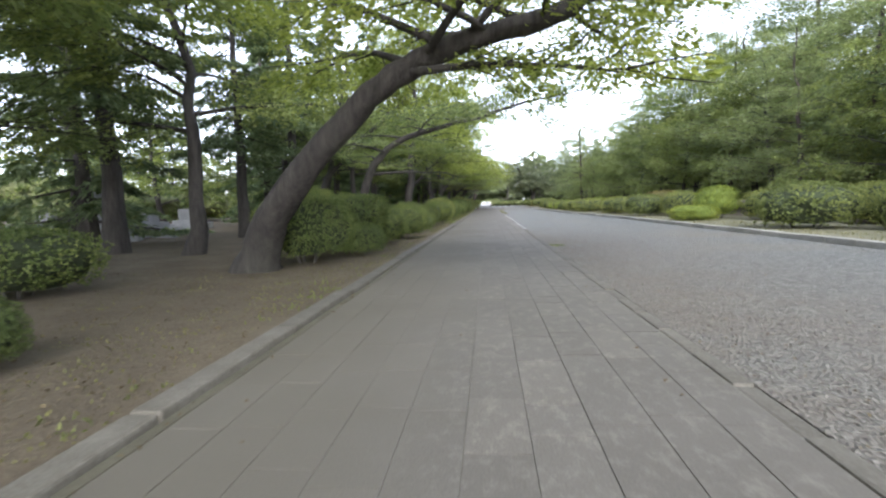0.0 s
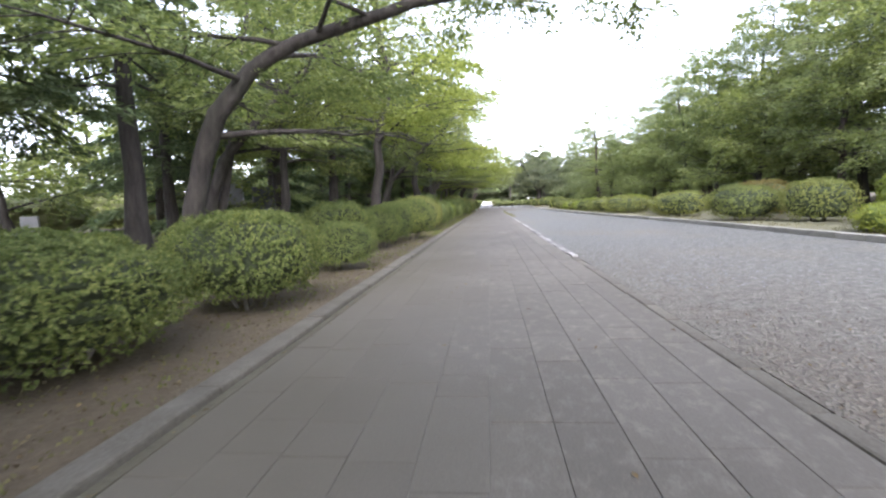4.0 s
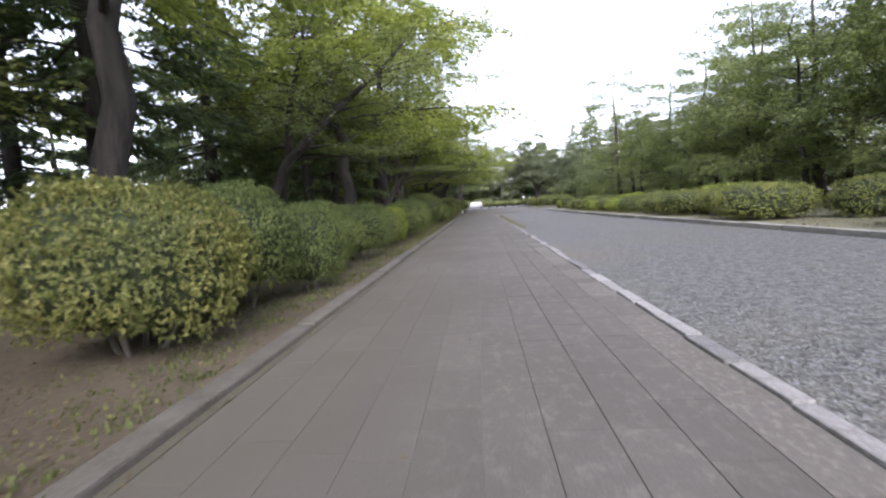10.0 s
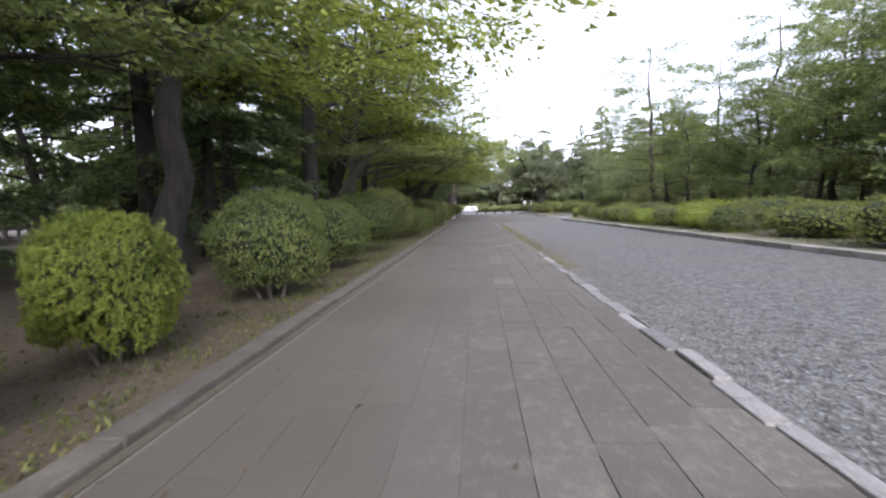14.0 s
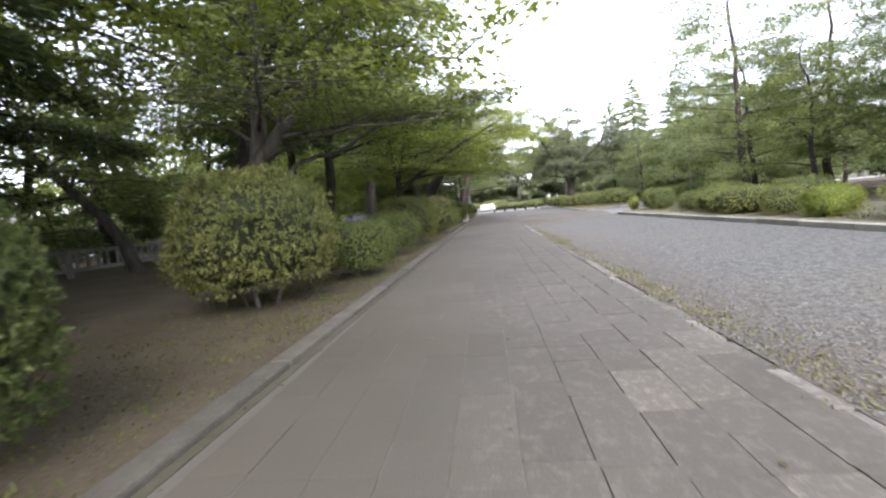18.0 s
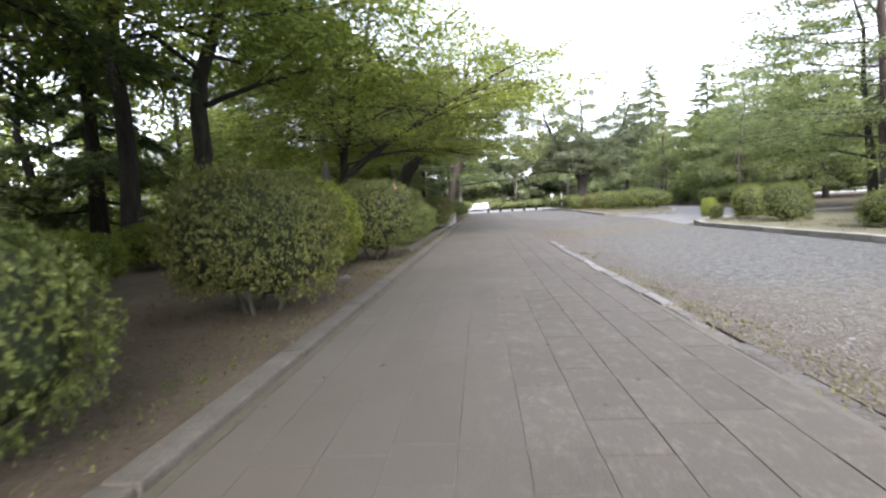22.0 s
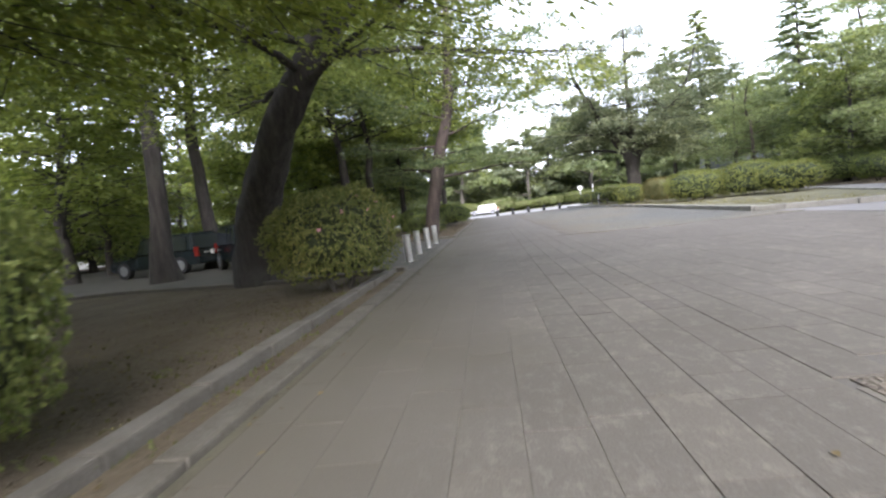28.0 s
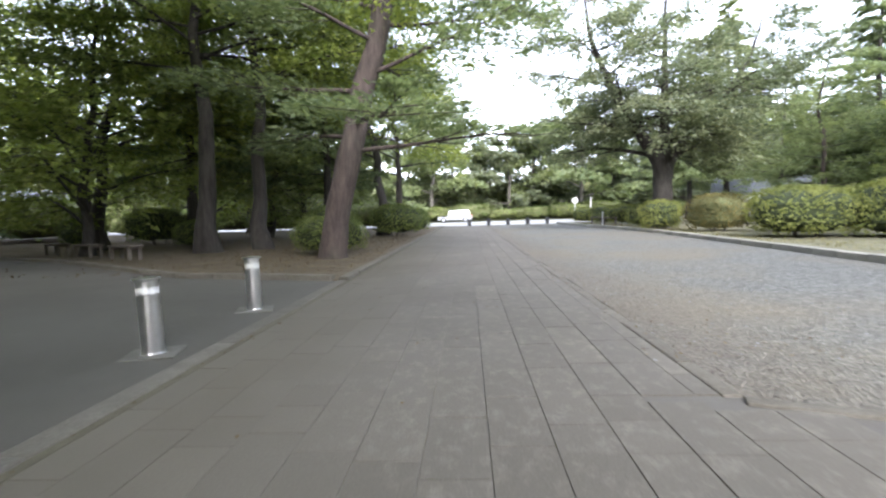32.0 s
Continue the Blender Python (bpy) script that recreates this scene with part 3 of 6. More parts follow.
def bush_data(name, seed, leaf_mat, boxy=0.8, rosettes=3400, leaf=(0.05, 0.017), stems=4, core_mat=None, fill=0.89, hills=300, each=8, lift=0.0):
    """Meshes of a clipped bush: rosettes of narrow leaves on swelling hills, a solid core and stems. The default core's
    dark colour is painted-in shade.
    """
    rng = np.random.default_rng(seed)
    d = rng.standard_normal((rosettes, 3))
    d /= np.linalg.norm(d, axis=1, keepdims=True)
    d[:, 2] = np.where(d[:, 2] < -0.75, -d[:, 2], d[:, 2])
    r = bush_shape(d, seed, boxy) * (1 - np.abs(rng.standard_normal(rosettes)) * 0.035)
    r = np.where(rng.random(rosettes) < 0.08, r * rng.uniform(1.0, 1.06, rosettes), r)
    gap = np.sin(d[:, 0] * 19 + seed) * np.sin(d[:, 1] * 21 + 1.7 * seed) * np.sin(d[:, 2] * 20)
    r = r - np.maximum(gap, 0) * 0.08
    tip = rng.standard_normal((hills, 3))
    tip /= np.linalg.norm(tip, axis=1, keepdims=True)
    near = np.sort(np.arccos(np.clip(d @ tip.T, -1, 1)), axis=1)
    ridge = np.clip((near[:, 1] - near[:, 0]) * math.sqrt(hills) / 1.9, 0, 1)
    r = r - 0.11 * (1 - ridge) ** 1.4 + 0.035
    # every rosette opens outwards
    root = np.repeat(d * r[:, None], each, axis=0)
    n = np.repeat(d + rng.standard_normal((rosettes, 3)) * 0.3 + [0, 0, 0.3], each, axis=0)
    n /= np.linalg.norm(n, axis=1, keepdims=True)
    out = np.cross(n, rng.standard_normal(n.shape))
    out /= np.linalg.norm(out, axis=1, keepdims=True) + 1e-9
    open_by = rng.uniform(0.5, 1.45, len(n))[:, None]
    axis = n * np.cos(open_by) + out * np.sin(open_by)
    face = n * np.sin(open_by) - out * np.cos(open_by)
    pos = root + axis * leaf[0] * 0.45
    pos[:, 2] = 0.56 + pos[:, 2] * np.where(pos[:, 2] > 0, 0.44, 0.52)
    pos[:, 2] = lift + (1 - lift) * np.maximum(pos[:, 2], 0.03 + 0.08 * rng.random(len(pos)))
    outer = blades(pos, axis, face, leaf[0], leaf[1], rng)
    # larger shaded leaves further in hide the core
    m = rosettes * each // 3
    pick = rng.integers(0, rosettes, m)
    inner = d[pick] * (np.minimum(r[pick], bush_shape(d[pick], seed, boxy)) * rng.uniform(0.8, 0.93, m))[:, None]
    inner[:, 2] = 0.56 + inner[:, 2] * np.where(inner[:, 2] > 0, 0.44, 0.52)
    inner[:, 2] = lift + (1 - lift) * np.maximum(inner[:, 2], 0.06)
    tilt = d[pick] + rng.standard_normal((m, 3)) * 0.5
    lv = gather([outer, blades(inner, np.cross(tilt, rng.standard_normal((m, 3))), tilt, leaf[0] * 1.25, leaf[1] * 1.8, rng)])
    bm = bmesh.new()
    bmesh.ops.create_icosphere(bm, subdivisions=3, radius=1.0)
    q = np.array([v.co[:] for v in bm.verts])
    q /= np.linalg.norm(q, axis=1, keepdims=True)
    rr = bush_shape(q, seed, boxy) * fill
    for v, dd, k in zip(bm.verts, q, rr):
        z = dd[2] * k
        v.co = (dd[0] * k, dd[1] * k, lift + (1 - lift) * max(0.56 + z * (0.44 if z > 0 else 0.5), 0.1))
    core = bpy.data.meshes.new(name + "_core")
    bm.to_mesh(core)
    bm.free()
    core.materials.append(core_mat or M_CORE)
    made = [("foliage", mesh_of(name + "_foliage", *lv, leaf_mat)), ("core", core)]
    for k in range(stems):
        a = k * 6.28 / max(stems, 1) + rng.uniform(-0.4, 0.4)
        b = np.array([math.cos(a) * 0.16, math.sin(a) * 0.16, -0.03])
        e = np.array([math.cos(a) * rng.uniform(0.35, 0.6), math.sin(a) * rng.uniform(0.35, 0.6), 0.4 + lift * 0.6])
        made.append(("stem", mesh_of(name + "_stem", *tube(np.array([b, (b + e) / 2 + [0, 0, 0.05], e]), [0.03, 0.025, 0.02], 6), M_BARK_GREY, True)))
    return made


def plant_bush(meshes, x, y, r, h, turn, label, group, sx=1.0):
    base = new("bush")
    for part_name, me in meshes:
        part(part_name, me, None, base)
    base.matrix_basis = pose(x, y, 0.0, 0, 0, turn) @ Matrix.Diagonal((r * sx, r, h, 1))
    return tagged(base, label, "bush", group)


# ---------------------------------------------------------------- ground and paving
def slab(name, x0, y0, x1, y1, z0, z1, mat, label, category):
    ob = part(name, boxed((x0, y0, z0), (x1, y1, z1)), mat)
    return tagged(ob, label, category, kind="structure")


def sheet(name, outline, z, mat, label, category, thick=0.0):
    bm = bmesh.new()
    vs = [bm.verts.new((x, y, z)) for x, y in outline]
    f = bm.faces.new(vs)
    if thick:
        r = bmesh.ops.extrude_face_region(bm, geom=[f])
        for v in r["geom"]:
            if isinstance(v, bmesh.types.BMVert):
                v.co.z -= thick
    bmesh.ops.recalc_face_normals(bm, faces=bm.faces[:])
    ob = part(name, bm, mat)
    return tagged(ob, label, category, kind="structure")


KERB_L, PAVE_L, PAVE_R, PITCH = -1.60, -1.38, 1.635, 0.303
tagged(part("ground", boxed((-400, -300, -1.2), (400, 700, -0.06)), M_SOIL), "bare brown soil under the park's trees", "ground", kind="structure")
sheet("road_gravel", [(1.765, -12), (7.5, -12), (7.5, 30), (6.9, 50), (6.9, 75.0), (1.765, 72.4)], 0.0, M_GRAVEL, "grey gravel carriageway beside the paved walk", "road", 0.1)
sheet("road_gravel_second", [(1.765, 72.4), (6.9, 75.0), (6.9, 77), (7.9, 82.7), (4.8, 80.6), (1.95, 77.7), (1.765, 77.5)], 0.0, M_GRAVEL_TAN, "dusty grey-brown gravel where the carriageway ends", "road", 0.1)
sheet("road_gravel_end", [(2.14, 88.85), (4.5, 87.98), (7.6, 87.95), (7.9, 96), (8.6, 106), (8.8, 112), (7.9, 121), (8.0, 127), (2.14, 127)], 0.0, M_GRAVEL_BROWN, "grey gravel carriageway with fallen leaves", "road", 0.1)
sheet("soil_bed_left", [(-60, -12), (-1.63, -12), (-1.63, 84.3), (-4.0, 84.3), (-9, 86.0), (-60, 88)], 0.02, M_SOIL, "brown soil bed with leaf litter", "ground", 0.1)
sheet("soil_bed_corner", [(-1.62, 94.2), (-4.9, 95.1), (-11.4, 99.6), (-20, 103), (-60, 108), (-60, 127), (-1.62, 127)], 0.02, M_SOIL, "soil bed with leaf litter under the trees", "ground", 0.1)
sheet("side_drive", [(-60, 88), (-9, 86.0), (-4.0, 84.3), (-1.62, 84.3), (-1.62, 94.2), (-4.9, 95.1), (-11.4, 99.6), (-20, 103), (-60, 108)], 0.0, M_ASPHALT, "worn grey asphalt side drive", "road", 0.1)
sheet("turf_right", [(7.7, -12), (60, -12), (60, 80), (12, 80), (7.6, 77.2), (7.1, 76), (7.1, 50), (7.7, 30)], 0.09, M_DRY, "thin dry turf behind the kerb", "ground", 0.12)
# sheet laid over the turf: its darker colour paints the pines' shade
sheet("soil_right", [(12.2, -12), (60, -12), (60, 79.8), (12.6, 79.8)], 0.094, M_SOIL, "brown soil sheet whose dark colour stands for shade under pines", "ground", 0.1)
sheet("turf_island", [(10.7, 88.5), (9.3, 88.4), (7.6, 90.0), (8.0, 96), (8.7, 106), (8.9, 112), (8.1, 121), (8.3, 127), (15.9, 127), (15.5, 106), (14.3, 98), (13.1, 94.8), (11.5, 90.2)], 0.09, M_DRY, "thin dry turf of the planted island", "ground", 0.12)
sheet("side_path", [(7.0, 77.4), (12, 80.3), (60, 80.3), (60, 84.5), (14.6, 84.5), (15.6, 90), (16.2, 96), (17.6, 102), (18, 127), (15.8, 127), (15.5, 106), (14.3, 98), (13.1, 94.8), (11.5, 90.0), (10.4, 87.8), (9.2, 88.1), (7.6, 89.2), (7.9, 82.7)], -0.004, M_SIDE, "pale paved side path", "path", 0.1)
sheet("soil_wood", [(14.6, 84.5), (15.6, 90), (16.2, 96), (17.6, 102), (18, 127), (60, 127), (60, 84.5)], 0.02, M_SOIL, "shaded brown soil of the wood behind the side path", "ground", 0.12)
sheet("far_road", [(-90, 128), (90, 128), (90, 146), (-90, 146)], -0.004, M_ROAD, "pale asphalt road across the park's end", "road", 0.1)
sheet("far_lawn", [(-120, 146.3), (160, 146.3), (160, 260), (-120, 260)], 0.03, M_GRASS, "green lawn beyond the road", "ground", 0.1)
sheet("pavement_bed", [(-1.4, -12), (1.66, -12), (1.66, 77.5), (7.7, 83), (7.7, 88.0), (4.5, 88.0), (2.04, 89.0), (2.04, 127.6), (-1.4, 127.6)], -0.009, M_BED, "sand bed in the joints of the paving", "pavement", 0.1)
sheet("joint_fill", [(-1.4, -12), (-0.471, -12), (-0.471, 127.6), (-1.4, 127.6)], -0.0042, M_SAND, "dusty sand that fills the joints flush", "pavement", 0.006)
sheet("joint_fill_edge", [(1.6, -12), (1.66, -12), (1.66, 77.5), (1.6, 77.5)], -0.0048, M_SAND, "dusty sand along the edging", "pavement", 0.006)
sheet("joint_fill_thin", [(-0.471, -12), (0.438, -12), (0.438, 127.6), (-0.471, 127.6)], -0.005, M_SAND, "dusty sand that half fills the joints", "pavement", 0.006)


def straight_kerb(name, pts, width, top, length, mat, label, drop=0.1, gap=0.006, wild=0.0):
    """Kerb stones one by one along a polyline; wild: how uneven they lie."""
    kerb = tagged(new(name), label, "kerb", kind="structure")
    seg = [(Vector((*a, 0)), Vector((*b, 0))) for a, b in zip(pts, pts[1:])]
    cache = {}
    rng = random.Random(5)
    for a, b in seg:
        d = b - a
        k = max(1, round(d.length / length))
        ln = d.length / k
        key = round(ln, 2)
        if key not in cache:
            bm = boxed((-width / 2, gap / 2, -drop), (width / 2, ln - gap / 2, top), 0.02)
            me = bpy.data.meshes.new("kerb_stone")
            bm.to_mesh(me)
            bm.free()
            me.materials.append(mat)
            cache[key] = me
        ang = math.degrees(math.atan2(-d.x, d.y))
        for i in range(k):
            p = a + d * (i / k)
            ob = part("kerb_stone", cache[key], mat, kerb)
            ob.matrix_basis = pose(p.x + rng.uniform(-0.006, 0.006), p.y, rng.uniform(-0.008, 0.006), 0, rng.uniform(-0.6, 0.6), ang + rng.uniform(-0.25, 0.25))
            if wild:
                lie = pose(p.x + rng.uniform(-0.03, 0.02) * wild, p.y, rng.uniform(-0.016, 0.004) * wild, 0, rng.uniform(-1.5, 1.5) * wild, ang + rng.uniform(-1.2, 1.2) * wild)
                ob.matrix_basis = lie @ Matrix.Diagonal((1 - wild * rng.uniform(0, 0.35), 1 - wild * rng.uniform(0, 0.06), 1, 1))
    return kerb


straight_kerb("kerb_left", [(KERB_L + 0.065, -12), (KERB_L + 0.065, 84.3)], 0.18, 0.055, 1.8, M_KERB, "grey concrete edging beside the soil bed")
straight_kerb("kerb_left_flush", [(KERB_L + 0.065, 84.3), (KERB_L + 0.065, 94.2)], 0.18, 0.014, 1.8, M_GUTTER_PALE, "flush grey concrete edging beside the drive")
straight_kerb("kerb_left_far", [(KERB_L + 0.08, 94.2), (KERB_L + 0.08, 127)], 0.16, 0.06, 0.9, M_KERB, "grey concrete edging of the far bed")
straight_kerb("kerb_bed_corner", [(-1.7, 94.25), (-4.9, 95.1), (-11.4, 99.6), (-20, 103), (-40, 105.5)], 0.16, 0.1, 0.9, M_KERB, "grey concrete kerb round the bed with benches")
straight_kerb("kerb_drive_near", [(-1.7, 84.2), (-4.0, 84.25), (-9, 85.9), (-30, 87)], 0.16, 0.1, 0.9, M_KERB, "grey concrete kerb along the side drive")
straight_kerb("kerb_walk", [(1.70, -12), (1.70, 19.5)], 0.12, 0.006, 0.62, M_KERB, "worn grey stone edging between paving and gravel")
straight_kerb("kerb_walk_pale", [(1.72, 19.5), (1.72, 49.26)], 0.155, 0.022, 0.62, M_KERB_PALE, "pale granite edging between paving and gravel", wild=1.0)
straight_kerb("kerb_walk_worn", [(1.72, 49.26), (1.72, 54), (1.70, 64.2)], 0.14, 0.008, 0.62, M_KERB_PATCHY, "sunken dirty edging between paving and gravel", wild=1.0)
straight_kerb("kerb_walk_second", [(1.70, 64.2), (1.71, 72.3)], 0.155, 0.02, 0.62, M_KERB_PALE, "pale granite edging with chipped corners", wild=0.8)
straight_kerb("kerb_channel", [(-1.93, 71.0), (-1.93, 84.2)], 0.15, 0.12, 0.9, M_GUTTER_PALE, "raised grey kerb behind the drain channel")
straight_kerb("kerb_crossing", [(2.1, 88.88), (4.5, 88.0), (7.7, 87.97)], 0.1, 0.012, 0.62, M_KERB, "low worn edging where the gravel begins again")
straight_kerb("kerb_walk_end", [(2.08, 88.95), (2.08, 127)], 0.12, 0.006, 0.62, M_KERB, "pale edging between paving and gravel")
straight_kerb("kerb_right", [(7.6, -12), (7.6, 30), (7.0, 50), (7.0, 75.5), (7.5, 77.3), (9.0, 79.0), (12, 80.1), (40, 80.2)], 0.2, 0.13, 0.85, M_KERB_MOSSY, "mossy granite kerb of the planted verge")
straight_kerb("kerb_island", [(15.8, 127), (15.5, 106), (14.35, 98), (13.2, 94.8), (11.6, 90.1), (10.9, 88.2), (10.1, 87.75), (9.1, 88.2), (7.5, 89.8), (7.9, 96), (8.6, 106), (8.8, 112), (8.0, 121), (8.1, 127)], 0.22, 0.14, 0.8, M_KERB_MOSSY, "mossy granite kerb round the planted island")
straight_kerb("kerb_crossing_south", [(1.98, 77.72), (4.82, 80.6), (7.85, 82.68)], 0.06, 0.008, 0.62, M_KERB, "thin worn edging between the crossing and the dusty gravel")
slab("gutter_strip", -1.448, -12, PAVE_L, 84.3, -0.1, 0.0035, M_GUTTER, "dirty concrete strip along the kerb", "gutter")
slab("gravel_lip", 1.64, 72.3, 1.77, 77.6, -0.1, 0.0, M_GRAVEL_TAN, "dusty brown gravel spread to the paving", "gravel")
slab("gutter_strip_end", -1.448, 84.3, PAVE_L, 127, -0.1, 0.0035, M_GUTTER, "dirty concrete strip along the kerb", "gutter")


def paver_mesh(w, ln, mat):
    bm = boxed((0.0015, 0.0015, -0.05), (w - 0.0015, ln - 0.0015, 0.0))
    for v in bm.verts:
        if v.co.z > -0.01:
            v.co.x += 0.0013 if v.co.x < w / 2 else -0.0013
            v.co.y += 0.0015 if v.co.y < ln / 2 else -0.0015
    me = bpy.data.meshes.new("paver")
    bm.to_mesh(me)
    bm.free()
    me.materials.append(mat)
    return me


def drift(y):
    """How far the rows of pavers wander from their line along the walk."""
    return float(np.interp(y, (36, 44, 48, 52, 56, 64, 70), (0.0, 0.065, 0.105, 0.06, -0.01, -0.05, -0.06)))


def lay_pavers():
    """Columns of stone pavers with broken joints along the walk."""
    floor = tagged(new("pavement"), "grey stone pavers in long rows with open joints", "pavement", kind="structure")
    rng = random.Random(11)
    lens = (0.34, 0.6, 0.6, 0.74, 0.9)
    pool = {}
    fields, singles = {False: ([], []), True: ([], [])}, 0

    def lay(x, y, w, ln, single, pale=False):
        nonlocal singles
        me = pool.setdefault((w, ln, pale), None) or paver_mesh(w, ln, M_PAVER_PALE if pale else M_PAVER)
        pool[(w, ln, pale)] = me
        vs, fs = fields[pale]
        x += drift(y)
        z = rng.uniform(-0.001, 0.001)
        if single:
            ob = part("paver", me, M_PAVER, floor)
            ob.location, ob.rotation_euler = (x, y, z), (rng.uniform(-0.002, 0.002), rng.uniform(-0.003, 0.003), 0)
            singles += 1
        else:
            k, tip = len(vs), rng.uniform(-0.003, 0.003)
            for v in me.vertices:
                vs.append((v.co.x + x, v.co.y + y, v.co.z + z + v.co.x * tip))
            for p in me.polygons:
                fs.append([k + q for q in p.vertices])

    x = PAVE_L
    while x < PAVE_R - 0.05:
        w = round(min(PITCH, PAVE_R - x), 3)
        y = -10 - rng.random()
        while y < 127:
            ln = rng.choice(lens)
            lay(x, y, w, ln, 2.0 < y < 17 and singles < 300, (x > 1.2 and 21.5 < y < 40 and rng.random() < 0.8) or (x > 0.2 and y > 20 and rng.random() < 0.012) or (0.4 < x < 0.5 and 46.9 < y < 48.5) or (x > 1.0 and 47.8 < y < 52 and rng.random() < 0.45))
            y += ln
        x += PITCH
    # the walk is wider past the crossing
    for x, w in ((PAVE_R + 0.003, PITCH), (PAVE_R + 0.003 + PITCH, 0.14)):
        y = 88.98
        while y < 127:
            ln = rng.choice(lens)
            lay(x, y, w, ln, False)
            y += ln
    # the paved crossing beside the walk
    for c in range(20):
        x = PAVE_R + 0.003 + c * PITCH
        top, bottom = 88.95 - min(0.36 * (x - 1.7), 1.0), 77.6 + max(0.0, (x - 1.7) * 0.83)
        y = bottom + rng.random() * 0.3
        while y < top - 0.3:
            ln = rng.choice(lens)
            if y + ln > top:
                ln = lens[0]
                if y + ln > top + 0.05:
                    break
            lay(x, y, PITCH, ln, False)
            y += ln
    for pale, mat in ((False, M_PAVER), (True, M_PAVER_PALE)):
        rest = part("paver_field", mesh_of("paver_field", *fields[pale], mat), mat, floor, "worn pale pavers" if pale else "")
        tagged(rest, kind="stuff")


def scatter(name, count, rng, spot, size, mat, label, category, lift=0.012, flat=0.35):
    """Many small leaves or blades lying about, as one piece of stuff."""
    pos = np.array([spot() for _ in range(count)])
    pos[:, 2] += lift
    nrm = rng.standard_normal((count, 3)) * flat + [0, 0, 1]
    v, f = leaves(pos, nrm, size[0], size[1], rng)
    v[:, 2] = np.maximum(v[:, 2], 0.003)
    return tagged(part(name, mesh_of(name, v, f, mat), mat), label, category, kind="stuff")


def tufts(name, spots, rng, blades, h, mat, label, category="grass", wide=0.09):
    """Tufts of thin blades."""
    vs, fs = [], []
    for x, y, z, s in spots:
        for _ in range(blades):
            a, l = rng.uniform(0, 6.28), h * s * rng.uniform(0.4, 1.1)
            bx, by = x + rng.normal(0, wide * s), y + rng.normal(0, wide * s)
            w = 0.006 + 0.006 * rng.random()
            lean = rng.uniform(0.1, 0.9) * l
            dx, dy = math.cos(a), math.sin(a)
            k = len(vs)
            vs += [(bx - dy * w, by + dx * w, z), (bx + dy * w, by - dx * w, z), (bx + dx * lean * 0.4 + dy * w * 0.7, by + dy * lean * 0.4 - dx * w * 0.7, z + l * 0.6), (bx + dx * lean, by + dy * lean, z + l * 0.85)]
            fs += [(k, k + 1, k + 2), (k, k + 2, k + 3)]
    return tagged(part(name, mesh_of(name, np.array(vs), np.array(fs), mat), mat), label, category, kind="stuff")


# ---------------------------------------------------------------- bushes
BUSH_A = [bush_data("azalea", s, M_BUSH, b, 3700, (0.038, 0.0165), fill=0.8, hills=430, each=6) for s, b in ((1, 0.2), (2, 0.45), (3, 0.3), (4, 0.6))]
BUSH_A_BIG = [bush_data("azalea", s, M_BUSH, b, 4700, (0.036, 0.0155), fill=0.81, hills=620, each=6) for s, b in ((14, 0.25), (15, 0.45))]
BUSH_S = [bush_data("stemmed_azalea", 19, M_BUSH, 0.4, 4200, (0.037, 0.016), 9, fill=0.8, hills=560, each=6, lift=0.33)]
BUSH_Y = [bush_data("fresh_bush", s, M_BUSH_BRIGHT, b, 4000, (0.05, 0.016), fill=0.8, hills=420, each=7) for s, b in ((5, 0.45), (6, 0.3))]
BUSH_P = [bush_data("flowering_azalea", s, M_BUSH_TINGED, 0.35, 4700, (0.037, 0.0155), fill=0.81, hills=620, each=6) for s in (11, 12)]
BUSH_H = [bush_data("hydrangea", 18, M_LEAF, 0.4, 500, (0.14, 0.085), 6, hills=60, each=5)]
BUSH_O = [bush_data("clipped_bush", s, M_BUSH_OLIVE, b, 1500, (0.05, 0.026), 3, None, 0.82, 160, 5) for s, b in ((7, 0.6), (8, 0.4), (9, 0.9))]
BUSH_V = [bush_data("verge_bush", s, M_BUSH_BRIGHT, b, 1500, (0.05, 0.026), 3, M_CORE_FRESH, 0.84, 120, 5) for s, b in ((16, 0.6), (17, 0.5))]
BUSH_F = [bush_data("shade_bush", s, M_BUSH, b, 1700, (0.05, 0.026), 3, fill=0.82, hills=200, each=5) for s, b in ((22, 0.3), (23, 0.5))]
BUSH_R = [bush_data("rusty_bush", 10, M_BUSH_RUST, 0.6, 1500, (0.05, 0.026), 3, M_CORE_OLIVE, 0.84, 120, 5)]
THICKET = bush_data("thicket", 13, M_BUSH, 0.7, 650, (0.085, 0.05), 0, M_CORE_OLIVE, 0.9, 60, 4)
FIRST_LEFT = [
    (-3.3, 2.8, 0.42, 0.6, "A"), (-6.0, 5.8, 0.95, 0.92, "A"), (-3.3, 9.2, 0.95, 1.36, "A"), (-2.45, 10.4, 0.46, 0.7, "A"), (-2.95, 11.3, 0.9, 1.38, "S"),
    (-4.3, 12.6, 0.9, 1.55, "A"), (-2.95, 13.4, 0.88, 1.0, "A"), (-2.5, 15.4, 0.78, 1.1, "A"), (-3.8, 16.8, 0.7, 1.0, "A"), (-3.7, 18.1, 0.62, 1.0, "A"), (-2.42, 18.5, 0.6, 0.83, "A"),
    (-3.25, 21.1, 0.85, 1.2, "A"), (-2.6, 22.6, 0.5, 1.1, "A"), (-2.6, 23.8, 0.52, 1.22, "A"), (-2.32, 25.6, 0.75, 1.27, "A"), (-2.75, 30.2, 0.92, 1.45, "P"), (-2.7, 31.9, 0.75, 1.5, "A"),
    (-2.25, 33.0, 0.5, 1.27, "A"), (-2.7, 34.9, 0.7, 1.25, "A"),
]
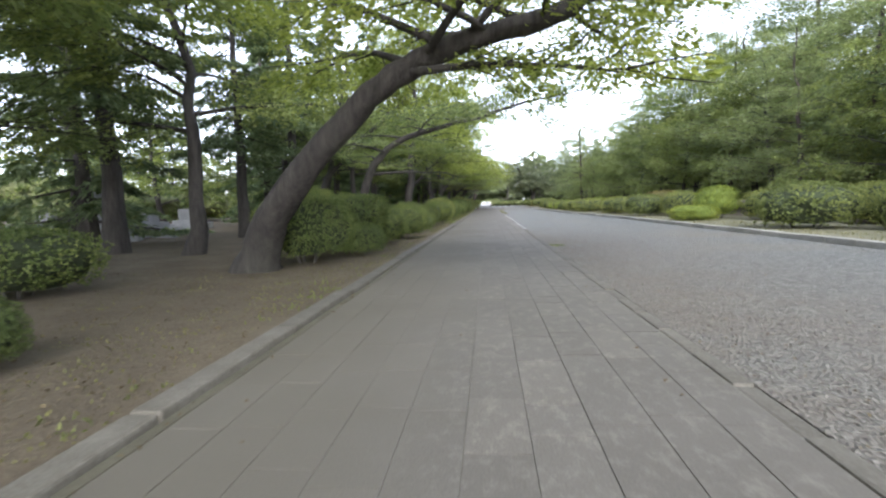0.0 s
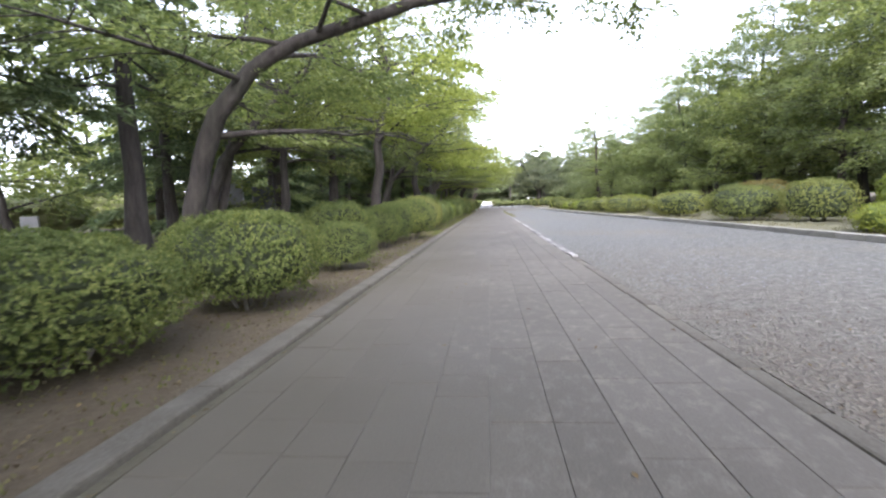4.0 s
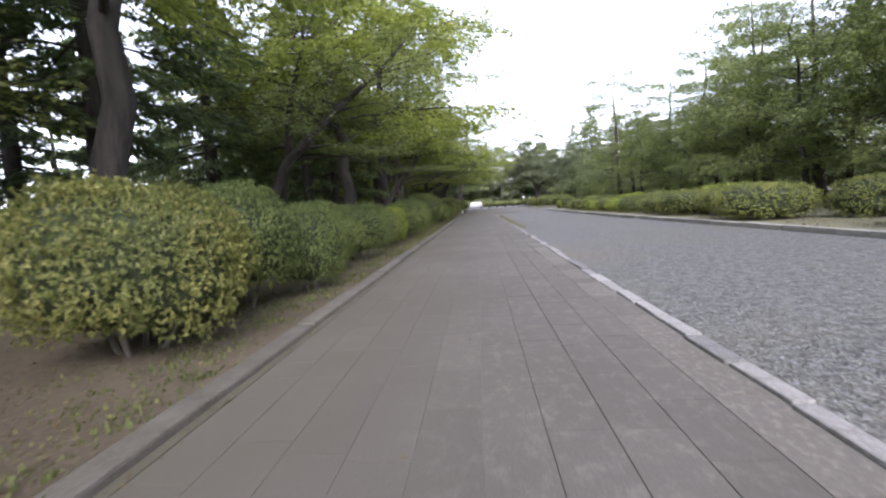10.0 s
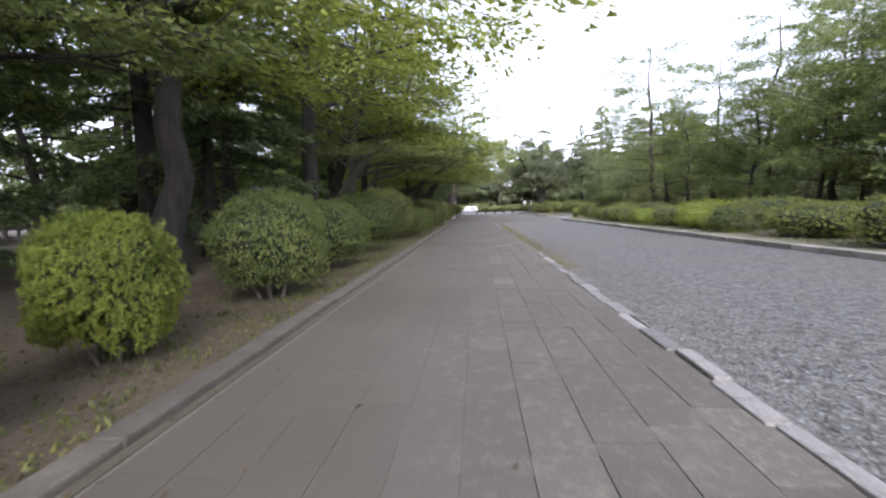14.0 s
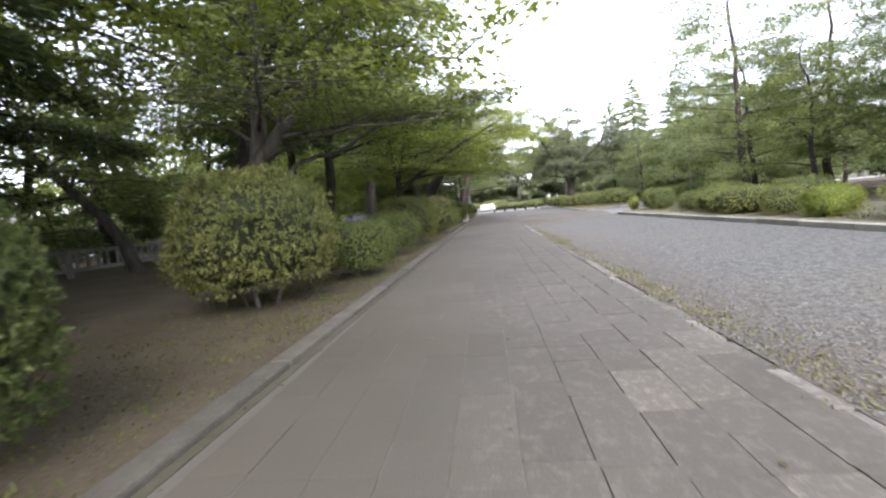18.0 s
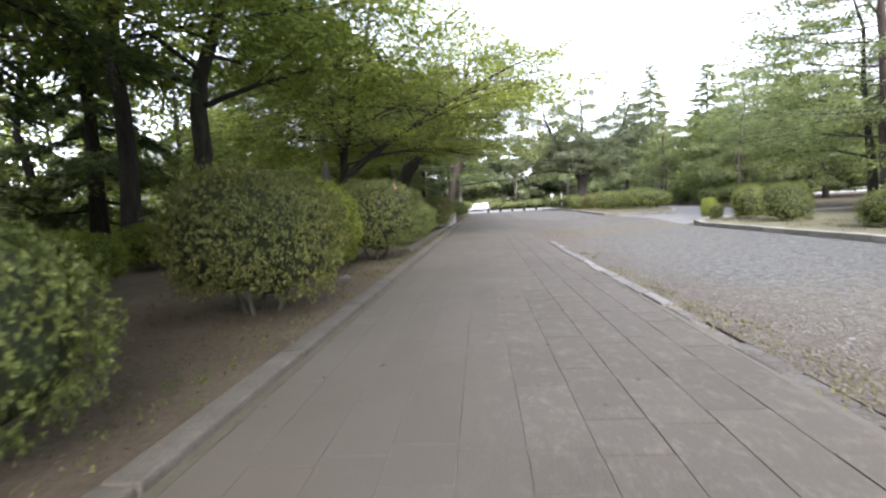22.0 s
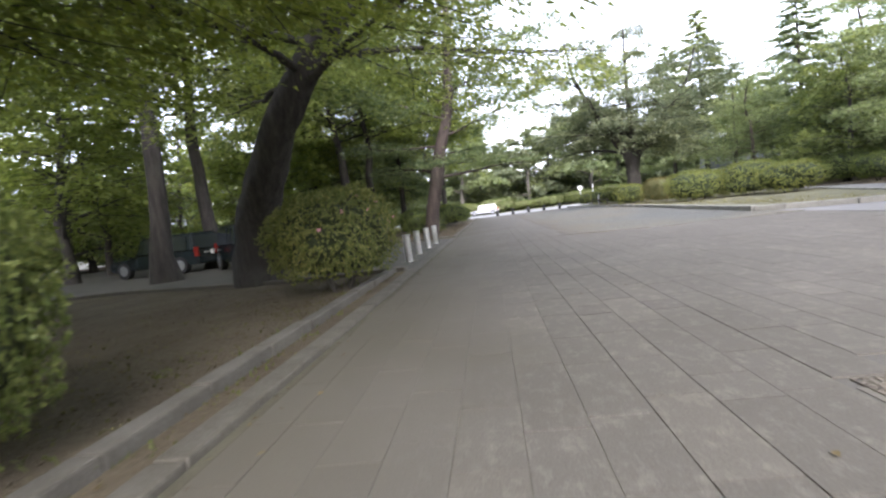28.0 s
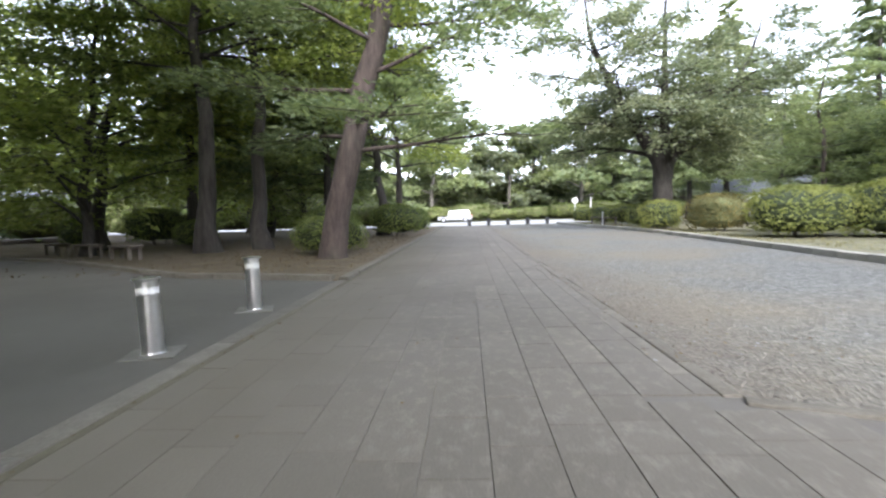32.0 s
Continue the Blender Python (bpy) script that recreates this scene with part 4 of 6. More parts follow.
SECOND_LEFT = [
    (-2.52, 36.9, 0.72, 1.26, "A"), (-2.5, 39.4, 0.52, 1.08, "A"), (-2.5, 41.0, 0.5, 1.15, "Y"), (-2.38, 43.6, 0.72, 1.35, "A"), (-2.75, 45.0, 0.62, 1.38, "A"),
    (-2.75, 46.75, 0.95, 1.32, "A"), (-2.88, 50.35, 0.98, 1.5, "A"), (-3.05, 55.0, 1.12, 1.87, "P"), (-2.3, 57.35, 0.74, 1.06, "A"), (-5.6, 58.6, 0.75, 1.45, "A"), (-2.5, 61.1, 0.7, 1.2, "A"),
    (-8.2, 63.4, 1.0, 1.2, "Y"), (-2.58, 64.6, 0.98, 1.62, "P"), (-6.6, 66.2, 0.9, 1.05, "Y"), (-9.6, 67.4, 1.2, 1.3, "Y"), (-3.05, 67.7, 0.86, 1.66, "Y"), (-2.42, 69.8, 0.98, 1.75, "P"),
    (-7.6, 70.4, 1.0, 1.1, "Y"), (-3.95, 73.35, 0.62, 1.15, "H"),
]
THIRD_LEFT = [
    (-2.35, 73.7, 0.84, 1.4, "A"), (-2.72, 76.9, 0.76, 1.48, "A"), (-2.47, 82.55, 1.02, 1.58, "P"), (-3.4, 100.0, 1.0, 1.1, "A"), (-4.4, 103.5, 1.1, 1.45, "A"), (-10.0, 104.5, 0.8, 1.1, "A"),
    (-15.4, 105.5, 0.85, 1.3, "A"), (-14.0, 108.3, 1.4, 1.7, "A"), (-2.9, 109.9, 1.35, 1.6, "A"), (-2.6, 115.2, 0.95, 1.35, "A"),
]
LEFT = FIRST_LEFT + SECOND_LEFT + THIRD_LEFT
FIRST_RIGHT = [
    (10.9, 12.9, 1.1, 1.32, "O"), (9.3, 14.7, 1.5, 1.42, "O"), (12.2, 16.0, 1.3, 1.35, "O"), (11.5, 20.2, 1.3, 1.3, "O"), (8.9, 21.3, 1.1, 0.76, "Y"), (10.5, 22.9, 1.05, 1.52, "Y"),
    (10.2, 26.2, 1.05, 1.38, "O"), (9.0, 28.2, 1.3, 1.32, "O"), (10.6, 30.2, 1.15, 1.5, "R"), (8.9, 33.5, 1.2, 1.24, "O"), (9.4, 36.2, 1.1, 1.1, "O"), (10.6, 40.0, 1.1, 1.16, "O"),
    (8.7, 41.6, 1.5, 1.17, "O"), (9.6, 44.5, 1.5, 1.2, "O"), (8.8, 47.2, 1.35, 1.1, "O"), (10.5, 47.5, 1.6, 1.25, "Y"), (9.1, 50.5, 1.2, 1.0, "O"), (8.6, 53.6, 0.85, 0.96, "O"),
    (10.6, 55.0, 1.3, 1.15, "O"), (8.5, 56.2, 0.8, 0.9, "Y"),
]
SECOND_RIGHT = [
    (8.7, 58.7, 0.95, 0.92, "O"), (10.7, 60.2, 1.3, 1.15, "Y"), (8.25, 61.2, 0.62, 0.86, "Y"), (8.3, 63.2, 0.6, 0.9, "O"), (8.5, 65.6, 1.0, 0.97, "O"), (10.5, 66.2, 1.2, 1.1, "O"),
    (8.75, 67.7, 0.95, 0.95, "O"), (8.9, 70.6, 0.7, 0.92, "O"), (10.6, 71.6, 1.1, 1.2, "O"), (8.9, 74.5, 0.62, 1.2, "O"), (9.15, 76.9, 0.58, 1.2, "O"), (8.5, 78.0, 0.24, 0.64, "O"), (8.86, 79.4, 0.3, 0.88, "Y"), (10.2, 78.9, 0.55, 1.0, "O"),
    (8.35, 53.3, 0.33, 0.6, "Y"), (9.45, 52.3, 0.32, 0.6, "O"), (8.43, 55.0, 0.34, 0.58, "Y"),
    (12.9, 97.5, 1.25, 1.42, "O"), (12.55, 100.2, 1.35, 1.68, "O"), (10.5, 101.1, 1.4, 1.6, "O"), (12.2, 103.9, 1.2, 1.55, "O"), (10.4, 105.8, 1.15, 1.56, "R"),
    (17.6, 92.6, 1.2, 1.5, "A"), (18.2, 96.2, 1.3, 1.5, "A"), (18.3, 99.9, 1.1, 1.35, "A"), (19.6, 103.6, 1.4, 1.7, "A"), (19.4, 108.5, 1.5, 1.7, "A"),
]
THIRD_RIGHT = [
    (9.4, 108.8, 0.92, 1.4, "O"), (10.2, 113.0, 0.9, 1.36, "O"), (10.6, 117.5, 1.1, 1.36, "O"), (10.3, 121.3, 1.1, 1.32, "O"), (9.7, 124.8, 0.9, 1.25, "O"),
]
RIGHT = FIRST_RIGHT + SECOND_RIGHT + THIRD_RIGHT
SETS = {"A": BUSH_A, "Y": BUSH_Y, "O": BUSH_O, "R": BUSH_R, "P": BUSH_P, "H": BUSH_H, "S": BUSH_S, "F": BUSH_F}
WORDS = {"F": "dark green rounded bush", "S": "azalea bush on bare stems", "A": "dark green rounded azalea bush", "Y": "fresh yellow-green rounded bush", "O": "olive-green clipped dome bush", "H": "leafy hydrangea shrub with pale flower heads", "P": "olive-tinged domed azalea bush", "R": "rust-tinged clipped dome bush"}
for k, (x, y, r, h, kind) in enumerate(LEFT + RIGHT):
    size = "low" if h < 0.95 else "tall" if h > 1.6 else "waist-high"
    where = "beside the paved walk" if x > -6 and x < 0 else "under the trees" if x < 0 and y < 90 else "on the soil by the benches" if x < 0 else "at the wood's edge" if x > 16.5 else "on the turf behind the kerb"
    if kind == "A" and (y > 95 or x < -5.5 or x > 16):
        kind = "F"
    kinds = BUSH_A_BIG if kind == "A" and r >= 0.8 and y < 90 else SETS[kind]
    if kind == "Y" and x > 0:
        kinds = BUSH_V
    if x > 0 and y < 50:
        r *= 0.87
    plant_bush(kinds[k % len(kinds)], x, y, r, h, (k * 67) % 360, f"{size} {WORDS[kind]} {where}", "bushes along the walk" if x < 0 else "clipped bushes of the verge")

for k in range(27):
    x, y = (-27 - (k * 5) % 8, -4 + k * 5.0)
    plant_bush(THICKET, x, y, 3.4, 2.6 + (k % 4) * 0.4, k * 71, "broad low thicket in the park's depth", "far thickets")
for k in range(22):
    plant_bush(THICKET, 36 + (k * 5) % 6, -8 + k * 5.0, 3.4, 2.8 + (k % 4) * 0.5, k * 67, "broad low thicket in the park's depth", "far thickets")
for k in range(6):
    plant_bush(THICKET, -27 + k * 4.0, 125.2 + (k % 2) * 1.2, 2.4, 1.7 + (k % 3) * 0.3, k * 53, "low thicket along the far road", "far thickets")
# ---------------------------------------------------------------- trees
BROAD = [tree_data("maple", 21 + s, "broad", b, m, 10.5, 0.22, 4.6, 0.3, (0.04, 0), (25000, 25000, 18000)[s], (0.14, 0.085), near=True, low=2.2, spread=0.44) for s, m, b in ((0, M_LEAF, M_BARK_DARK), (1, M_LEAF_FRESH, M_BARK_DARK), (2, M_LEAF, M_BARK_DARK))]
HIGH = [tree_data("high_maple", 91 + s, "broad", M_BARK_DARK, m, 10.5, 0.24, 5.2, 0.46, (0.06, 0), 35000, (0.145, 0.09), near=True, low=4.0, spread=0.46) for s, m in ((0, M_LEAF), (1, M_LEAF_FRESH))]
BACK = [tree_data("back_maple", 26 + s, "broad", M_BARK_DARK, m, 10.5, 0.2, 4.8, 0.1, (0.03, 0), 9500, (0.26, 0.16), spread=0.5) for s, m in ((0, M_LEAF), (1, M_LEAF_FRESH))]
CANOPY = tree_data("canopy_maple", 29, "broad", M_BARK_DARK, M_LEAF, 12, 0.22, 5.0, 0.2, (0.03, 0), 18000, (0.19, 0.12), spread=0.5)
FIR = [tree_data("cedar", 41 + s, "fir", M_BARK_DARK, M_LEAF_FIR, 15, 0.26, 3.1, (0.3, 0.24, 0.07)[s], (0.0, 0.0), (19000, 19000, 9000)[s], ((0.23, 0.08), (0.23, 0.08), (0.36, 0.13))[s]) for s in range(3)]
PINE = [tree_data("pine", 51 + s, "pine", M_BARK_RED, M_LEAF_PINE, 13.5, 0.24, 4.8, 0.2, (0.02, 0.02), 21000, (0.2, 0.085), spread=0.5, nl=34) for s in range(3)]
DEEP = [tree_data("deep_maple", 23 + s, "broad", M_BARK_DARK, m, 10.5, 0.2, 4.8, 0.1, (0.03, 0), 4200, (0.42, 0.27), spread=0.55, nl=16) for s, m in ((0, M_LEAF), (1, M_LEAF_FRESH))]
LOWFIR = tree_data("low_cedar", 45, "fir", M_BARK_DARK, M_LEAF_FIR, 14, 0.25, 3.3, 0.1, (0.0, 0.0), 19000, (0.22, 0.075), nl=56)
PINE_BACK = [tree_data("back_pine", 55 + s, "pine", M_BARK_RED, M_LEAF_PINE, 13.5, 0.24, 4.8, 0.12, (0.02, 0.02), 12000, (0.32, 0.14), spread=0.54, nl=30) for s in range(2)]
SPIRE = tree_data("spruce", 61, "spire", M_BARK_DARK, M_LEAF_PINE, 20, 0.3, 5.6, 0.22, (0.0, 0.0), 30000, (0.4, 0.15), nl=95, spread=0.36)
FAR = [tree_data("far_tree", 64 + s, "broad", M_BARK_GREY, m, 13, 0.3, 6.0, 0.06, (0.0, 0.0), 5200, (0.66, 0.42), spread=0.55, nl=14, low=0.4) for s, m in ((0, M_LEAF_HAZE), (1, M_LEAF_PINE))]
LEANING = tree_data("leaning_cherry", 31, "broad", M_BARK_DARK, M_LEAF_FRESH, 8, 0.2, 3.8, 0.5, count=24000, leaf=(0.1, 0.062), near=True, low=2.4, nl=20,
    path=[(0, 0, -0.1), (0.1, -0.1, 0.25), (0.65, -0.5, 1.1), (1.5, -1.0, 1.85), (2.3, -1.2, 2.5), (2.85, -1.3, 2.9), (3.4, -1.35, 3.15), (4.1, -1.4, 3.35), (5.2, -1.3, 3.55), (5.9, -1.2, 4.3), (6.3, -1.0, 5.6)],
    radii=[0.5, 0.34, 0.26, 0.21, 0.18, 0.17, 0.16, 0.15, 0.13, 0.09, 0.04])
CURVED = tree_data("curved_tree", 33, "broad", M_BARK_DARK, M_LEAF, 9, 0.22, 6.0, 0.5, count=32000, leaf=(0.13, 0.08), near=True, low=3.4, nl=24, spread=0.5,
    path=[(0, 0, -0.1), (0.0, 0, 0.3), (0.15, -0.1, 1.4), (0.72, -0.6, 2.3), (1.3, -0.7, 3.3), (2.2, -0.7, 4.5), (3.3, -0.6, 5.6), (4.2, -0.3, 7.0), (4.6, 0, 8.6)],
    radii=[0.62, 0.5, 0.42, 0.36, 0.32, 0.28, 0.2, 0.12, 0.04])
BEECH = tree_data("beech", 35, "broad", M_BARK_GREY, M_LEAF, 11, 0.16, 6.0, 0.42, count=15000, leaf=(0.12, 0.075), near=True, low=3.4, nl=18,
    path=[(0, 0, -0.1), (0.0, 0, 0.35), (0.02, 0.05, 1.1), (0.05, 0.1, 2.5), (0.15, 0.25, 4.0), (0.3, 0.3, 6.0), (0.5, 0.2, 8.2), (0.6, 0, 10.5)],
    radii=[0.32, 0.24, 0.21, 0.19, 0.17, 0.13, 0.09, 0.03])
BEECH_LEAN = tree_data("leaning_beech", 36, "broad", M_BARK_GREY, M_LEAF, 9, 0.15, 4.0, 0.5, count=8000, leaf=(0.12, 0.075), near=True, low=3.4, nl=16,
    path=[(-0.9, -0.2, -0.1), (-0.75, -0.15, 0.5), (-0.45, 0.0, 1.56), (0.1, 0.1, 2.41), (0.65, 0.2, 3.11), (1.4, 0.4, 4.0), (2.4, 0.5, 5.4), (3.2, 0.4, 7.0), (3.8, 0.2, 8.8)],
    radii=[0.32, 0.26, 0.22, 0.2, 0.18, 0.16, 0.12, 0.07, 0.02])
SLENDER = tree_data("slender_maple", 34, "broad", M_BARK_GREY, M_LEAF, 6, 0.1, 2.2, 0.62, count=4000, leaf=(0.11, 0.07), near=True, low=3.2, nl=10,
    path=[(0, 0, -0.1), (0.02, 0, 0.2), (0.03, 0, 1.1), (0.05, 0.05, 2.27), (0.3, 0.1, 2.57), (0.75, 0.15, 2.7), (1.42, 0.2, 2.75), (2.2, 0.3, 3.26), (2.95, 0.4, 3.46), (3.6, 0.5, 3.4), (4.5, 0.6, 3.6), (5.4, 0.7, 4.1)],
    radii=[0.15, 0.11, 0.09, 0.075, 0.06, 0.055, 0.05, 0.045, 0.035, 0.028, 0.02, 0.01])
REDPINE = tree_data("red_pine", 71, "pine", M_BARK_RED, M_LEAF_PINE, 14, 0.3, 5.0, 0.36, count=26000, leaf=(0.2, 0.075), near=True, low=3.0,
    path=[(0, 0, -0.1), (0.02, 0, 0.3), (0.25, 0, 1.5), (0.8, 0, 3.6), (1.5, 0, 6.0), (1.8, 0, 8.5), (2.0, 0, 11), (2.1, 0, 13.5)],
    radii=[0.42, 0.35, 0.32, 0.29, 0.26, 0.2, 0.13, 0.03])
BIG = []
for seed, path, radii in (
        (81, [(0, 0, -0.1), (0, 0, 0.5), (0.05, 0, 2.2), (-0.1, 0, 3.3), (-1.2, 0.2, 5.0), (-2.6, 0.3, 7.2), (-3.6, 0.3, 9.5), (-4.0, 0.3, 12.0)], [0.62, 0.5, 0.43, 0.36, 0.26, 0.18, 0.1, 0.03]),
        (82, [(0, 0, 0.5), (0.05, 0, 2.2), (0.1, 0, 3.5), (0.3, 0.2, 5.5), (0.2, 0.2, 8.5), (0.4, 0.2, 13.0)], [0.48, 0.42, 0.3, 0.22, 0.14, 0.03]),
        (83, [(0, 0, 0.5), (0.05, 0, 2.2), (0.3, 0, 3.3), (1.5, -0.2, 4.8), (3.0, -0.3, 6.3), (4.4, -0.3, 8.2), (5.2, -0.2, 10.5)], [0.48, 0.42, 0.3, 0.22, 0.16, 0.1, 0.03])):
    BIG += tree_data("big_zelkova", seed, "broad", M_BARK_DARK, M_LEAF_HAZE, 12.5, 0.3, 4.8, 0.4, count=20000, leaf=(0.18, 0.115), near=True, nl=20, spread=0.5, path=path, radii=radii, low=2.6)
plant_tree(LEANING, "leaning_tree", -3.84, 8.15, 0, 1.0, "dark-barked tree leaning far over the paved walk", "park trees")
REACHING = tree_data("reaching_maple", 37, "broad", M_BARK_DARK, M_LEAF, 6, 0.14, 3.3, 0.3, count=15000, leaf=(0.1, 0.062), near=True, low=3.1, nl=22,
    path=[(0, 0, -0.1), (0.05, 0, 0.3), (0.3, 0, 1.3), (0.62, 0, 2.4), (1.6, 0.05, 3.45), (3.0, 0.1, 3.8), (4.4, 0.2, 4.05), (6.0, 0.3, 4.55), (7.6, 0.4, 4.85), (9.0, 0.5, 5.0)],
    radii=[0.24, 0.18, 0.16, 0.14, 0.11, 0.085, 0.07, 0.05, 0.03, 0.012])
plant_tree(REACHING, "maple_tree", -4.6, 17.4, 0, 1.0, "slender maple with boughs reaching over the walk", "park trees")
TWIN = tree_data("twin_cherry", 38, "broad", M_BARK_DARK, M_LEAF, 8, 0.16, 3.6, 0.5, count=7500, leaf=(0.12, 0.08), near=True, low=3.0, nl=14,
    path=[(0, 0, -0.1), (0.05, 0, 0.25), (0.25, 0, 1.2), (0.7, 0, 2.7), (1.9, 0, 3.8), (3.2, 0.1, 5.0), (4.6, 0.2, 6.1), (5.6, 0.2, 7.3)],
    radii=[0.28, 0.21, 0.18, 0.16, 0.14, 0.11, 0.07, 0.02])
TWIN_UP = tree_data("twin_cherry_up", 39, "broad", M_BARK_DARK, M_LEAF, 9, 0.16, 3.6, 0.45, count=7500, leaf=(0.12, 0.08), near=True, low=3.2, nl=14,
    path=[(0, 0, -0.1), (0.05, 0, 0.25), (0.45, 0, 2.0), (0.75, 0, 3.2), (0.9, 0, 5.0), (1.5, 0, 6.6), (1.9, 0, 9.0)],
    radii=[0.26, 0.19, 0.16, 0.14, 0.11, 0.07, 0.02])
for x, y, turn in ((-8.9, 25.0, 0), (-7.2, 42.6, 8)):
    plant_tree(TWIN, "cherry_tree", x, y, turn, 1.0, "dark cherry stem leaning towards the walk", "park trees")
    plant_tree(TWIN_UP, "cherry_tree", x + 0.1, y + 0.45, turn, 1.0, "upright dark cherry stem beside its leaning twin", "park trees")
plant_tree(CURVED, "curved_tree", -4.9, 84.9, 0, 1.0, "thick dark trunk with a hollow curving over the walk", "park trees")
plant_tree(BEECH, "beech_tree", -5.5, 60.2, 0, 1.0, "upright grey-barked tree behind the bushes", "park trees")
plant_tree(BEECH_LEAN, "beech_tree", -5.7, 60.1, 0, 1.0, "smooth pale grey stem leaning across its upright neighbour", "park trees")
plant_tree(SLENDER, "maple_tree", -4.8, 60.3, 0, 1.0, "slender grey maple with a bough reaching over the walk", "park trees")
plant_tree(REDPINE, "pine_tree", -2.9, 98.5, 0, 1.0, "leaning reddish pine beside the paved walk", "park trees")
FORK_RIGHT = tree_data("forked_maple", 47, "broad", M_BARK_DARK, M_LEAF_FRESH, 9, 0.2, 5.2, 0.5, count=26000, leaf=(0.13, 0.08), near=True, low=3.8, nl=22, spread=0.5,
    path=[(0, 0, -0.1), (0.05, 0, 0.4), (0.25, 0, 1.6), (0.5, 0, 2.7), (1.3, 0.1, 3.4), (2.5, 0.2, 4.3), (4.2, 0.3, 5.4), (6.0, 0.4, 6.5), (8.0, 0.5, 7.4)],
    radii=[0.34, 0.23, 0.185, 0.17, 0.135, 0.115, 0.09, 0.06, 0.02])
FORK_LEFT = tree_data("forked_maple_up", 48, "broad", M_BARK_DARK, M_LEAF, 10, 0.18, 5.0, 0.42, count=10000, leaf=(0.13, 0.08), near=True, low=4.0, nl=20, spread=0.5,
    path=[(0.05, 0, 0.4), (0.25, 0, 1.6), (0.5, 0.02, 2.7), (0.55, 0.1, 3.6), (0.2, 0.1, 5.0), (0.1, 0.2, 7.0), (0.3, 0.2, 9.8)],
    radii=[0.22, 0.18, 0.165, 0.14, 0.11, 0.07, 0.02])
plant_tree(BROAD[1], "maple_tree", -7.35, 62.05, 0, 1.5, "broad-leaved tree leaning towards the walk", "park trees", 0.0, (0, 11))
FORK_TOP = tree_data("forked_maple_top", 49, "broad", M_BARK_DARK, M_LEAF_FRESH, 11, 0.16, 6.0, 0.34, count=17000, leaf=(0.14, 0.085), near=True, low=4.2, nl=26, spread=0.5,
    path=[(0.5, 0, 2.7), (0.7, -0.2, 4.0), (1.2, -0.4, 6.0), (1.9, -0.3, 8.5), (2.2, 0, 12.0)], radii=[0.15, 0.13, 0.1, 0.06, 0.02])
plant_tree(FORK_RIGHT + FORK_LEFT + FORK_TOP, "forked_tree", -5.75, 77.6, 0, (1.0, 1.0, 0.88), "dark forked tree with long boughs over the walk", "park trees")
plant_tree(BEECH_LEAN, "beech_tree", -12.2, 63.2, 190, 0.8, "crooked pale grey stem by the fence", "park trees")
plant_tree(BIG, "zelkova_tree", 10.3, 111.0, 10, 1.0, "large spreading tree with a dark forked trunk", "park trees")
FIRST_LEFT_TREES = [
    # the B1 at y -3 is added out of view, to shade the walk's start
    ("B2", -8, -4, 1.0), ("B1", -4.6, -3.0, 1.2), ("F", -12, -2, 1.0), ("B0", -6.5, 3.5, 1.15), ("F", -16, 4, 1.0), ("B2", -11, 8, 0.9),
    ("Q", -20, 10, 1.0), ("B0", -7.2, 11.5, 0.95), ("F", -9.9, 12.3, 1.05), ("F", -13, 15, 1.0), ("F", -9.4, 18.5, 0.9), ("F", -18, 20, 1.0),
    ("F", -8.5, 21.5, 1.0), ("F", -11, 26.5, 0.85), ("B2", -8.4, 29, 0.95), ("F", -13.8, 29.9, 1.0), ("Q", -21, 30, 1.0), ("B1", -5.1, 33.5, 1.26),
    ("F", -10.6, 34.5, 1.05), ("F", -8.6, 37.2, 1.1), ("F", -13.4, 39.7, 1.1), ("F", -19, 41, 1.1), ("D", -9.9, 44.5, 1.0), ("B1", -5.4, 46, 1.33),
    ("F", -11.5, 47.0, 1.0), ("F", -8.0, 49.5, 1.1),
]
SECOND_LEFT_TREES = [
    ("D", -7.0, 50.5, 0.85), ("B1", -5.3, 53, 1.36), ("F", -9.0, 55.5, 1.1), ("F", -12, 59, 1.1), ("F", -24, 64, 1.0),
    ("F", -18, 62, 1.1), ("F", -8.24, 66.4, 1.1), ("H", -9.33, 71.3, 1.2), ("F", -12.8, 74.6, 1.05), ("B1", -7.9, 72.3, 1.34),
    ("Q", -21, 73, 1.0), ("Q", -14, 81, 0.95), ("F", -27, 83, 1.0), ("Q", -25, 86, 1.0), ("H", -9.7, 88.6, 1.35), ("Q", -17, 93, 1.1), ("H", -10.8, 93.0, 1.3),
    ("Q", -19, 97.5, 0.9), ("Q", -22, 98, 1.0), ("Q", -12, 101.5, 0.9), ("Q", -25, 103, 1.0), ("H", -6.6, 103.0, 1.2),
    ("B1", -14.1, 104.9, 1.25), ("Q", -21, 106, 1.0),
]
THIRD_LEFT_TREES = [
    ("F", -11.5, 107, 0.95), ("F", -26, 108, 1.0), ("B0", -11.5, 108.5, 1.2), ("F", -6.0, 109, 0.9), ("B1", -4, 112, 1.3), ("Q", -20, 112, 1.0),
    ("Q", -10.5, 112.5, 1.0), ("Q", -15.5, 115, 1.05), ("Q", -9, 115, 1.0), ("B0", -4.2, 118.5, 1.25), ("Q", -16, 122, 1.0),
]
LEFT_TREES = FIRST_LEFT_TREES + SECOND_LEFT_TREES + THIRD_LEFT_TREES
for k in range(13):
    LEFT_TREES.append(("Q" if k % 3 else "F", -30 - (k * 7) % 9, 6 + k * 10.0, 1.05))
for k in range(9):
    if k not in (1, 2):
        LEFT_TREES.append(("F" if k % 2 else "Q", -14.5 - (k * 5) % 4, 33 + k * 5.2, 1.0))
